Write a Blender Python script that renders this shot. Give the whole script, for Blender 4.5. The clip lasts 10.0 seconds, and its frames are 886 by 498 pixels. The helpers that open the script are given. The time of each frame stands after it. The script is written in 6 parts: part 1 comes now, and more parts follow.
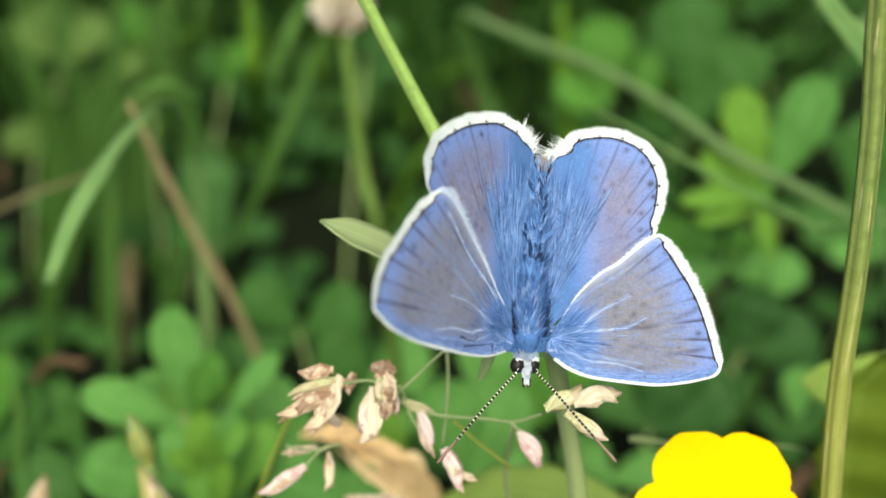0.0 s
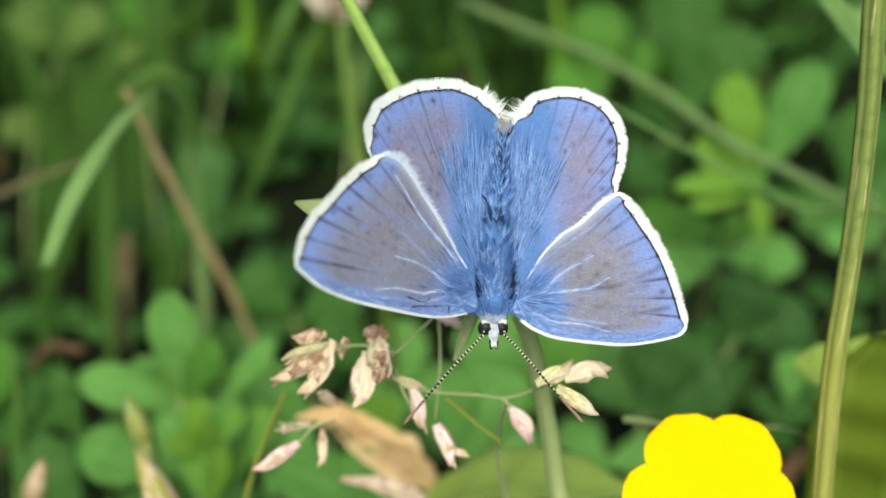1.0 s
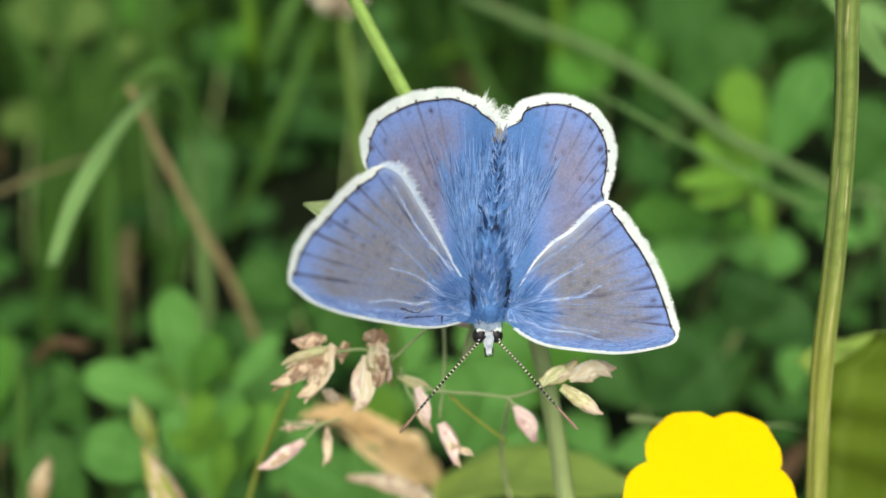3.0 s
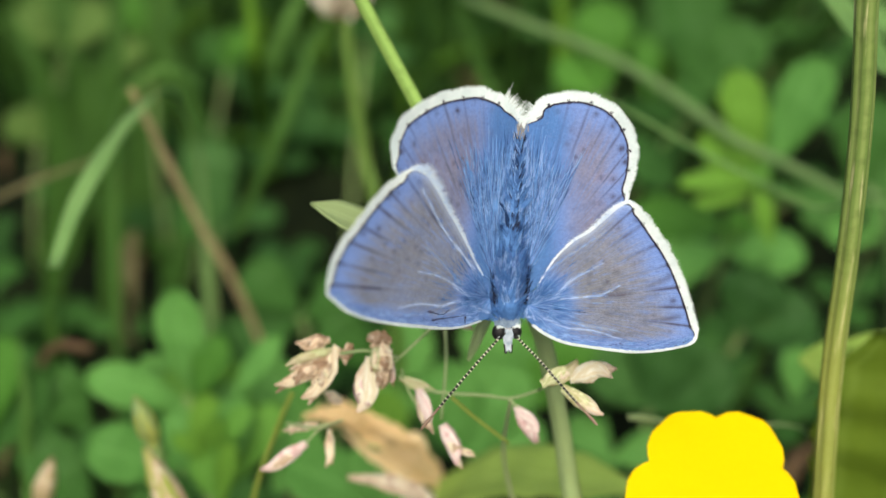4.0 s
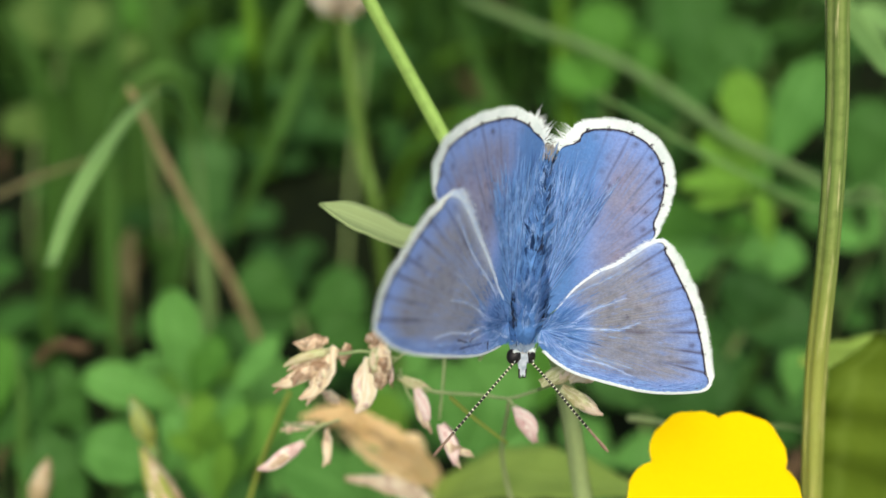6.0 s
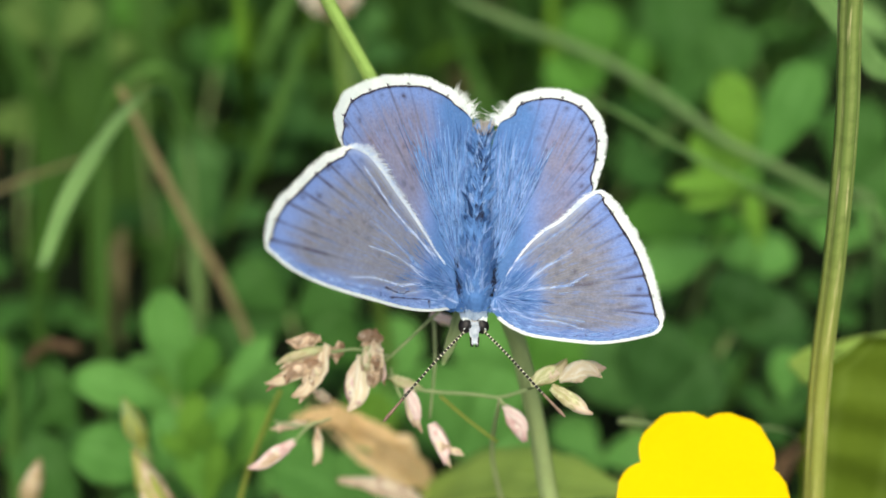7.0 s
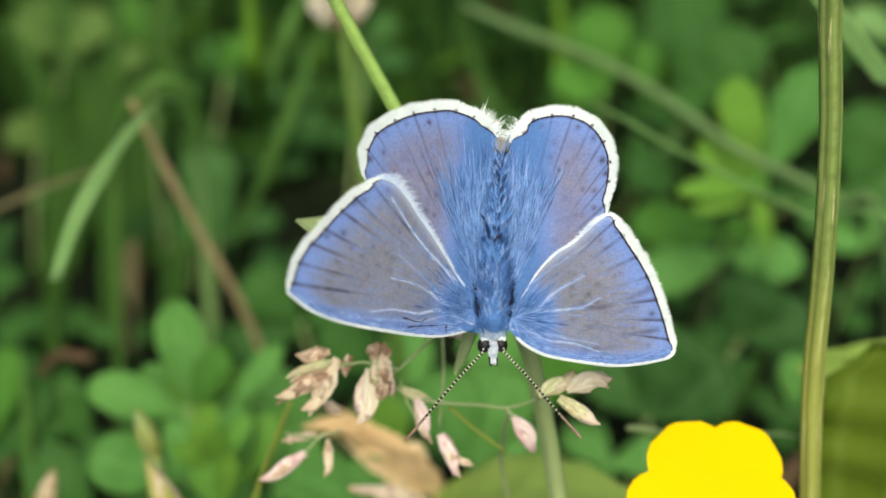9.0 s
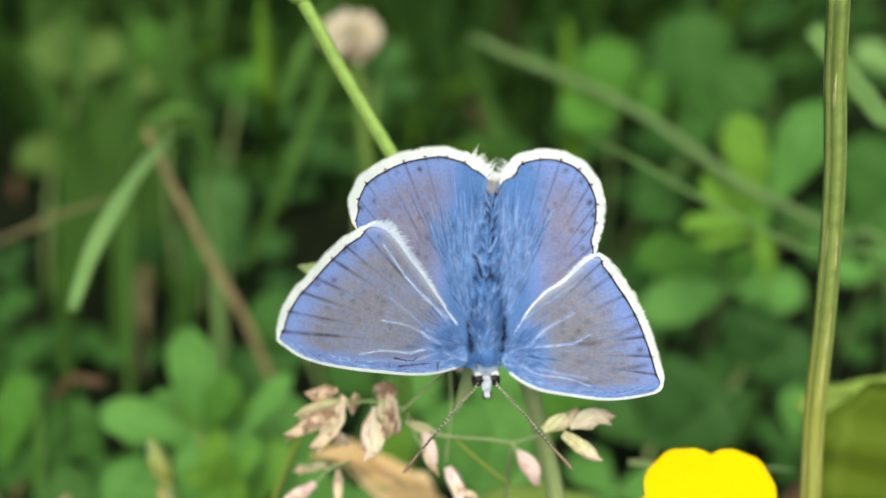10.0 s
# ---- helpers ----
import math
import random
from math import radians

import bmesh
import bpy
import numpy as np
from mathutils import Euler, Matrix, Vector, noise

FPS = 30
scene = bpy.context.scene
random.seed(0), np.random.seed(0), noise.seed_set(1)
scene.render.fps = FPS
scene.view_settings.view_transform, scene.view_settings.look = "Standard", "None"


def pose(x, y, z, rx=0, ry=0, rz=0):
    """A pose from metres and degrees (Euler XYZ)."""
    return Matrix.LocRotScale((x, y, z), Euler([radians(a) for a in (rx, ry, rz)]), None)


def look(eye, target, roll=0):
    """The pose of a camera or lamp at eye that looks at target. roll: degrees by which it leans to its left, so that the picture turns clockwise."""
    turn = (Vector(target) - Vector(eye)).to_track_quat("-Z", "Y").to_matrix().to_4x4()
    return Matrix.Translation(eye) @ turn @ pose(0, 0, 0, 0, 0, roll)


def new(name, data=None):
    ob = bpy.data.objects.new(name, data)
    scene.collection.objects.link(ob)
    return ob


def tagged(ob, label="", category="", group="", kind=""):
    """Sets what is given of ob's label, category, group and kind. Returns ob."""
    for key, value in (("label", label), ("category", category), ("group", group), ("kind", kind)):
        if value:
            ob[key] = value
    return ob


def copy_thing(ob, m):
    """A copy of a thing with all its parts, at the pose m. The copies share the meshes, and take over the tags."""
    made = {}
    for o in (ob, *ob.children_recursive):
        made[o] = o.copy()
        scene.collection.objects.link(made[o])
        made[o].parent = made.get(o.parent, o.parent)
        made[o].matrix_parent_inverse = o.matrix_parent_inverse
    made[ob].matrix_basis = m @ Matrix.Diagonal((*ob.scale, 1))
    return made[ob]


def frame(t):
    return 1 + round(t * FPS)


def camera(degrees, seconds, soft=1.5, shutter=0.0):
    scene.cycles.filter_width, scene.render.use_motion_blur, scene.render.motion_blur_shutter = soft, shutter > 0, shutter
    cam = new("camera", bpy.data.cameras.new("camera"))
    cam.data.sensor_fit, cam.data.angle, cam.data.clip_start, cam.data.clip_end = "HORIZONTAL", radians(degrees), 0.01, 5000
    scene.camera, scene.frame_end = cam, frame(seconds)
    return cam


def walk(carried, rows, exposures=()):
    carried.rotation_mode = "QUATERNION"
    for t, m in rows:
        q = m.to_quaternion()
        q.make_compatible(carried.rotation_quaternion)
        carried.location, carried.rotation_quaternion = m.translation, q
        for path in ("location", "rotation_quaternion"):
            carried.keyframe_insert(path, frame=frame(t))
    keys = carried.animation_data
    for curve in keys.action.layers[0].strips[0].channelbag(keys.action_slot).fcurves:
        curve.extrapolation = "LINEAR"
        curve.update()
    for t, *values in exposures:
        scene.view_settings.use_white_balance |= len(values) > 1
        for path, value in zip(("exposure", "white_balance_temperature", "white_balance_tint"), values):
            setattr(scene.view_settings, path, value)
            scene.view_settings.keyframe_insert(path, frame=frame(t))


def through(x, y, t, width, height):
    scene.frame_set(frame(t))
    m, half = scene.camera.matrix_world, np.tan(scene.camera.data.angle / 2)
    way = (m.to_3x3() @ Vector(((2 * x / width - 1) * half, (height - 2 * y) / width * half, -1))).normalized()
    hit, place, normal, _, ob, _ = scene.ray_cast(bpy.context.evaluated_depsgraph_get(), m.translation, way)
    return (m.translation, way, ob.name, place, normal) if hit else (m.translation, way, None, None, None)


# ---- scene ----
# ---- camera ----
# Everything is laid out in millimetres from a point on the sight line's start:
# x to the right, y up across the sight line, z back towards the eye.
SIGHT = pose(0, 0, 0.200, 55)          # a low camera, 20 cm over the ground, looking 35 degrees down


def eye_pose(x, y, z, yaw, pitch, roll):
    return SIGHT @ pose(x / 1000, y / 1000, z / 1000, 0, yaw, 0) @ pose(0, 0, 0, pitch) @ pose(0, 0, 0, 0, 0, roll)


cam = camera(40.0, 10.0, soft=1.6)
cam.data.dof.use_dof = True            # a close-up lens: shallow depth of field, focused on the insect
cam.data.dof.focus_distance = 0.1015
cam.data.dof.aperture_fstop = 17.0
walk(cam, [(t, eye_pose(*row)) for t, *row in [
    (0, -0.13, 0.14, -1.45, 0.206, 0.647, -0.02),
    (0.5, -0.12, -0.43, -1.02, -0.041, 0.387, -0.209),
    (1, 0, -0.93, -0.59, 0.033, 0.28, -0.117),
    (1.5, 0.25, -0.96, -0.78, 0.031, 0.084, -0.165),
    (2, -0.21, -0.1, -0.68, -0.236, -0.047, -0.044),
    (2.5, -1.16, 0.27, -0.43, -0.218, -0.271, -0.053),
    (4, -0.04, -0.28, 0.14, 0.27, -0.018, -0.364),
    (4.5, -0.33, 0.15, -0.18, 0.19, -0.236, -0.239),
    (5, -0.29, -0.11, -0.58, 0.133, -0.063, -0.2),
    (5.5, 0.02, -0.52, -0.61, 0.376, 0.099, -0.227),
    (7, -0.36, 0.37, -0.17, -0.302, -0.167, -0.111),
    (7.5, -0.2, 0.81, 0.31, -0.091, 0.113, -0.194),
    (8, 0.02, 0.87, 1.04, 0.319, 0.248, -0.187),
    (8.5, 0.2, 0.51, 0.46, 0.476, 0.072, -0.419),
    (9, 0.05, 1.04, 0.85, 0.258, -0.005, -0.579),
    (9.5, 0.03, 1.6, 1.04, 0.455, 0.481, -0.184),
    (10, -0.01, 3.09, 4.49, 0.574, 0.851, 0.001),
]], exposures=[(0.0, 0.73), (0.5, 0.70), (1.0, 0.66), (1.5, 0.58), (2.6, 0.56), (5.0, 0.56), (7.5, 0.53), (8.0, 0.49), (8.5, 0.51), (9.5, 0.58), (10.0, 0.64)])

# ---- light ----
world = bpy.data.worlds.new("sky")
scene.world = world
world.use_nodes = True
wn = world.node_tree.nodes
sky = wn.new("ShaderNodeTexSky")
sky.sky_type, sky.sun_disc = "NISHITA", False
sky.sun_elevation, sky.sun_rotation = radians(57), radians(188)
sky.air_density, sky.dust_density = 0.7, 5.0
world.node_tree.links.new(sky.outputs[0], wn["Background"].inputs[0])
wn["Background"].inputs[1].default_value = 0.096
sun = new("sun", bpy.data.lights.new("sun", "SUN"))
sun.data.energy, sun.data.angle, sun.data.color = 2.4, radians(50), (1.0, 0.93, 0.72)
sun.matrix_world = look((0.12, -0.55, 1.1), (0.02, 0.1, 0.1))

# ---- helpers of this scene ----
REST = {}


def V(x, y, z):
    return Vector((x, y, z)) / 1000


def thing(name, at, label, category, group="", axes=False):
    """An Empty at its base. at: a place in sight millimetres (axes=True keeps the sight axes) or a world matrix."""
    ob = new(name)
    ob.empty_display_size = 0.005
    m = at if isinstance(at, Matrix) else (SIGHT @ Matrix.Translation(at) if axes else Matrix.Translation(SIGHT @ at))
    ob.matrix_world = m
    REST[ob.name] = m
    return tagged(ob, label, category, group)


def part(name, bm, material, parent, label="", local=False, smooth=True):
    """Links a bmesh, built in sight coordinates, as one mesh under a thing or a part."""
    root = parent
    while root.parent:
        root = root.parent
    if not local:
        bm.transform(REST[root.name].inverted() @ SIGHT)
    mesh = bpy.data.meshes.new(name)
    bm.normal_update()
    bm.to_mesh(mesh)
    bm.free()
    if smooth:
        mesh.polygons.foreach_set("use_smooth", [True] * len(mesh.polygons))
    mesh.materials.append(material)
    ob = new(name, mesh)
    ob.parent = parent
    return tagged(ob, label)


def stuff(name, bm, material, label, category, kind="stuff", smooth=True):
    mesh = bpy.data.meshes.new(name)
    bm.to_mesh(mesh)
    bm.free()
    if smooth:
        mesh.polygons.foreach_set("use_smooth", [True] * len(mesh.polygons))
    mesh.materials.append(material)
    return tagged(new(name, mesh), label, category, kind=kind)


def spline(points, n, closed=False):
    """n points along a smooth curve through the given ones."""
    p = [Vector(q) for q in points]
    k = len(p)
    out = []
    spans = k if closed else k - 1
    for j in range(n):
        u = j / n * spans if closed else j / (n - 1) * spans
        i = min(int(u), spans - 1)
        f = u - i
        if closed:
            a, b, c, d = p[(i - 1) % k], p[i % k], p[(i + 1) % k], p[(i + 2) % k]
        else:
            b, c = p[i], p[i + 1]
            a = p[i - 1] if i else b * 2 - c
            d = p[i + 2] if i + 2 < k else c * 2 - b
        out.append(0.5 * (2 * b + (c - a) * f + (2 * a - 5 * b + 4 * c - d) * f * f + (3 * b - a - 3 * c + d) * f ** 3))
    return out


def lerp(values, u):
    x = u * (len(values) - 1)
    i = min(int(x), len(values) - 2)
    return values[i] + (values[i + 1] - values[i]) * (x - i)


def tube(bm, points, radii, sides=10, n=16, ridges=0, depth=0.0):
    """A swept stem with rounded ends; ridges: lengthwise ribs."""
    uv = bm.loops.layers.uv.verify()
    pts = spline(points, n) if len(points) > 2 or n > 2 else [Vector(q) for q in points]
    n = len(pts)
    up = Vector((0.13, 0.31, 0.94))
    rings = []
    for j, q in enumerate(pts):
        axis = (pts[min(j + 1, n - 1)] - pts[max(j - 1, 0)]).normalized()
        a = axis.cross(up).normalized()
        b = a.cross(axis)
        r = lerp(radii, j / (n - 1))
        ring = []
        for i in range(sides):
            w = 2 * math.pi * i / sides
            rr = r * (1 + depth * math.cos(ridges * w)) if ridges else r
            ring.append(bm.verts.new(q + (a * math.cos(w) + b * math.sin(w)) * rr))
        rings.append(ring)
    for j in range(n - 1):
        for i in range(sides):
            k = (i + 1) % sides
            f = bm.faces.new((rings[j][i], rings[j][k], rings[j + 1][k], rings[j + 1][i]))
            for loop, (u, v) in zip(f.loops, ((i, j), (i + 1, j), (i + 1, j + 1), (i, j + 1))):
                loop[uv].uv = (u / sides, v / (n - 1))
    bm.faces.new(rings[0][::-1])
    bm.faces.new(rings[-1])
    return bm


def blade(bm, points, widths, facing, n=14, across=4, fold=0.25, thick=0.00012, wave=0.0, seed=0, ragged=0.04):
    """A leaf or grass blade: a thin closed shell along a curve, folded along its midrib."""
    uv = bm.loops.layers.uv.verify()
    pts = spline(points, n)
    rnd = random.Random(seed)
    ph = rnd.uniform(0, 6)
    top, low = [], []
    for j, q in enumerate(pts):
        axis = (pts[min(j + 1, n - 1)] - pts[max(j - 1, 0)]).normalized()
        side = axis.cross(facing).normalized()
        nor = side.cross(axis).normalized()
        w = max(lerp(widths, j / (n - 1)) / 2, 0.00004)
        ra, rb = [], []
        for i in range(across + 1):
            e = i / across * 2 - 1
            lift = abs(e) ** 1.4 * fold * w + wave * w * math.sin(ph + j * 1.3 + e * 1.7)
            s = q + side * (e * w * (1 + ragged * math.sin(ph + j * 2.1 + (e > 0) * 2))) + nor * lift
            ra.append(bm.verts.new(s + nor * thick))
            rb.append(bm.verts.new(s - nor * thick))
        top.append(ra)
        low.append(rb)

    def quad(a, b, c, d, i, j):
        f = bm.faces.new((a, b, c, d))
        for loop, (u, v) in zip(f.loops, ((i, j), (i + 1, j), (i + 1, j + 1), (i, j + 1))):
            loop[uv].uv = (u / across, v / (n - 1))
    for j in range(n - 1):
        for i in range(across):
            quad(top[j][i], top[j][i + 1], top[j + 1][i + 1], top[j + 1][i], i, j)
            quad(low[j + 1][i], low[j + 1][i + 1], low[j][i + 1], low[j][i], i, j)
        bm.faces.new((top[j + 1][0], low[j + 1][0], low[j][0], top[j][0]))
        bm.faces.new((top[j][-1], low[j][-1], low[j + 1][-1], top[j + 1][-1]))
    for j, flip in ((0, 1), (n - 1, -1)):
        bm.faces.new((top[j] + low[j][::-1])[::flip])
    return bm


def ball(bm, centre, radii, segments=16, rings=10, turn=None):
    m = Matrix.Translation(centre) @ (turn or Matrix()) @ Matrix.Diagonal((*radii, 1))
    bmesh.ops.create_uvsphere(bm, u_segments=segments, v_segments=rings, radius=1, matrix=m)
    return bm


def hair(bm, root, way, length, width, side):
    """One flat hair or scale: a tapered sliver."""
    way = way.normalized()
    s = way.cross(side).normalized() * width / 2
    a, b = bm.verts.new(root - s), bm.verts.new(root + s)
    c, d = bm.verts.new(root + way * length * 0.6 + s * 0.8), bm.verts.new(root + way * length * 0.6 - s * 0.8)
    e = bm.verts.new(root + way * length)
    bm.faces.new((a, b, c, d))
    bm.faces.new((d, c, e))


# ---- materials ----
def material(name, rough=0.6, spec=0.3):
    m = bpy.data.materials.new(name)
    m.use_nodes = True
    nt = m.node_tree
    b = nt.nodes["Principled BSDF"]
    b.inputs["Roughness"].default_value = rough
    b.inputs["Specular IOR Level"].default_value = spec
    return m, nt, b


def node(nt, kind, **inputs):
    n = nt.nodes.new(kind)
    for key, value in inputs.items():
        socket = n.inputs[int(key[1:])] if key[0] == "i" and key[1:].isdigit() else n.inputs[key]
        if isinstance(value, bpy.types.NodeSocket):
            nt.links.new(value, socket)
        else:
            socket.default_value = value
    return n


def maths(nt, op, a, b=0.0, c=0.0, clamp=False):
    n = node(nt, "ShaderNodeMath", i0=a, i1=b, i2=c)
    n.operation, n.use_clamp = op, clamp
    return n.outputs[0]


def mix(nt, f, a, b):
    n = nt.nodes.new("ShaderNodeMix")
    n.data_type = "RGBA"
    for socket, value in ((n.inputs[0], f), (n.inputs[6], a), (n.inputs[7], b)):
        if isinstance(value, bpy.types.NodeSocket):
            nt.links.new(value, socket)
        else:
            socket.default_value = value if isinstance(value, float) else (*value, 1)
    return n.outputs[2]


def band(nt, x, lo, hi):
    n = node(nt, "ShaderNodeMapRange", i0=x, i1=lo, i2=hi)
    n.interpolation_type = "SMOOTHSTEP"
    return n.outputs[0]


def noise_tex(nt, vector, scale, detail=3.0, rough=0.55):
    n = node(nt, "ShaderNodeTexNoise", Vector=vector, Scale=scale, Detail=detail, Roughness=rough)
    return n.outputs[0]


def bump(nt, b, height, strength, distance):
    n = node(nt, "ShaderNodeBump", Height=height, Strength=strength, Distance=distance)
    nt.links.new(n.outputs[0], b.inputs["Normal"])


def leaf_material(name, dark, light, rib=0.25, rough=0.55, through=0.35, stripes=0, spec=0.12):
    """Living or dry leaf: midrib, fine lengthwise or side veins, mottling, and light that passes through."""
    m, nt, b = material(name, rough, spec)
    tc = nt.nodes.new("ShaderNodeTexCoord")
    info = nt.nodes.new("ShaderNodeObjectInfo")
    geo = nt.nodes.new("ShaderNodeNewGeometry")
    sep = node(nt, "ShaderNodeSeparateXYZ", i0=tc.outputs["UV"])
    big = noise_tex(nt, tc.outputs["Object"], 120.0)
    fine = noise_tex(nt, tc.outputs["Object"], 1400.0, 4.0)
    f = maths(nt, "ADD", maths(nt, "MULTIPLY", big, 0.7), maths(nt, "MULTIPLY", fine, 0.35))
    f = maths(nt, "ADD", f, maths(nt, "MULTIPLY", maths(nt, "SUBTRACT", info.outputs["Random"], 0.5), 0.5))
    f = maths(nt, "ADD", f, maths(nt, "MULTIPLY", maths(nt, "SUBTRACT", geo.outputs["Random Per Island"], 0.5), 0.5))
    col = mix(nt, band(nt, f, 0.15, 0.95), dark, light)
    mid = maths(nt, "ABSOLUTE", maths(nt, "SUBTRACT", sep.outputs[0], 0.5))
    line = maths(nt, "SUBTRACT", 1.0, band(nt, mid, 0.0, 0.07))
    if stripes:
        vein = maths(nt, "PINGPONG", maths(nt, "MULTIPLY", sep.outputs[0], float(stripes)), 0.5)
    else:
        vein = maths(nt, "PINGPONG", maths(nt, "MULTIPLY", maths(nt, "SUBTRACT", sep.outputs[1], maths(nt, "MULTIPLY", mid, 0.7)), 11.0), 0.5)
    pale = tuple(min(1, c * 1.5 + 0.04) for c in light)
    col = mix(nt, maths(nt, "MULTIPLY", line, rib), col, pale)
    col = mix(nt, maths(nt, "MULTIPLY", band(nt, vein, 0.3, 0.5), 0.22), col, pale)
    nt.links.new(col, b.inputs["Base Color"])
    bump(nt, b, maths(nt, "ADD", vein, fine), 0.35, 0.0002)
    tr = node(nt, "ShaderNodeBsdfTranslucent", Color=col)
    mx = node(nt, "ShaderNodeMixShader", i0=through, i1=b.outputs[0], i2=tr.outputs[0])
    nt.links.new(mx.outputs[0], nt.nodes["Material Output"].inputs[0])
    return m


def mottled(name, dark, light, scale=300.0, rough=0.6, spec=0.3, relief=0.0002, through=0.0, fine_scale=2500.0):
    m, nt, b = material(name, rough, spec)
    tc = nt.nodes.new("ShaderNodeTexCoord")
    info = nt.nodes.new("ShaderNodeObjectInfo")
    a = noise_tex(nt, tc.outputs["Object"], scale, 4.0)
    c = noise_tex(nt, tc.outputs["Object"], fine_scale, 3.0)
    f = maths(nt, "ADD", maths(nt, "MULTIPLY", a, 0.75), maths(nt, "MULTIPLY", c, 0.3))
    f = maths(nt, "ADD", f, maths(nt, "MULTIPLY", maths(nt, "SUBTRACT", info.outputs["Random"], 0.5), 0.3))
    col = mix(nt, band(nt, f, 0.25, 0.8), dark, light)
    nt.links.new(col, b.inputs["Base Color"])
    bump(nt, b, maths(nt, "ADD", a, c), 0.4, relief)
    if through:
        tr = node(nt, "ShaderNodeBsdfTranslucent", Color=col)
        mx = node(nt, "ShaderNodeMixShader", i0=through, i1=b.outputs[0], i2=tr.outputs[0])
        nt.links.new(mx.outputs[0], nt.nodes["Material Output"].inputs[0])
    return m


def husk_material(name, pale, mid, brown, blotch=0.55, through=0.3):
    """Papery husk: pale and darker streaks along it, brown blotches and browned tip."""
    m, nt, b = material(name, 0.7, 0.12)
    tc = nt.nodes.new("ShaderNodeTexCoord")
    info = nt.nodes.new("ShaderNodeObjectInfo")
    geo = nt.nodes.new("ShaderNodeNewGeometry")
    sep = node(nt, "ShaderNodeSeparateXYZ", i0=tc.outputs["UV"])
    flow = node(nt, "ShaderNodeMapping", Vector=tc.outputs["UV"], Scale=(5.0, 1.6, 1.0))
    shift = node(nt, "ShaderNodeVectorMath", i0=flow.outputs[0], i1=geo.outputs["Random Per Island"])
    streak = noise_tex(nt, shift.outputs[0], 1.6, 4.0, 0.6)
    spot = noise_tex(nt, tc.outputs["Object"], 850.0, 4.0, 0.6)
    spot = maths(nt, "ADD", spot, maths(nt, "MULTIPLY", maths(nt, "SUBTRACT", geo.outputs["Random Per Island"], 0.5), 0.22))
    spot = maths(nt, "ADD", spot, maths(nt, "MULTIPLY", maths(nt, "SUBTRACT", info.outputs["Random"], 0.5), 0.1))
    col = mix(nt, band(nt, streak, 0.42, 0.58), mid, pale)
    col = mix(nt, maths(nt, "MULTIPLY", band(nt, spot, 0.50, 0.62), blotch), col, brown)
    col = mix(nt, maths(nt, "MULTIPLY", band(nt, sep.outputs[1], 0.72, 1.0), 0.45), col, brown)
    nt.links.new(col, b.inputs["Base Color"])
    bump(nt, b, maths(nt, "ADD", streak, spot), 0.7, 0.0003)
    tr = node(nt, "ShaderNodeBsdfTranslucent", Color=col)
    mx = node(nt, "ShaderNodeMixShader", i0=through, i1=b.outputs[0], i2=tr.outputs[0])
    nt.links.new(mx.outputs[0], nt.nodes["Material Output"].inputs[0])
    return m


def stalk_material(name, base, stripe, pale, count, fade=None, full=1.0):
    """A ribbed stem: lengthwise colour bands round it, broken pale flecks along them."""
    m, nt, b = material(name, 0.62, 0.18)
    tc = nt.nodes.new("ShaderNodeTexCoord")
    sep = node(nt, "ShaderNodeSeparateXYZ", i0=tc.outputs["UV"])
    flow = node(nt, "ShaderNodeMapping", Vector=tc.outputs["UV"], Scale=(count * 2.0, 9.0, 1.0))
    n1 = noise_tex(nt, flow.outputs[0], 1.0, 4.0)
    n2 = noise_tex(nt, tc.outputs["Object"], 900.0, 4.0)
    ring = maths(nt, "PINGPONG", maths(nt, "MULTIPLY", sep.outputs[0], float(count)), 0.5)
    col = mix(nt, maths(nt, "MULTIPLY", band(nt, ring, 0.12, 0.45), 0.75), base, stripe)
    col = mix(nt, band(nt, n1, 0.56, 0.72), col, pale)
    col = mix(nt, maths(nt, "MULTIPLY", band(nt, n2, 0.45, 0.75), 0.35), col, tuple(c * 0.45 for c in base))
    if fade:
        col = mix(nt, maths(nt, "MULTIPLY", band(nt, sep.outputs[1], 0.35, 0.62), full), col, mix(nt, n2, fade, tuple(c * 1.3 for c in fade)))
    nt.links.new(col, b.inputs["Base Color"])
    bump(nt, b, maths(nt, "ADD", ring, n2), 0.4, 0.0002)
    return m


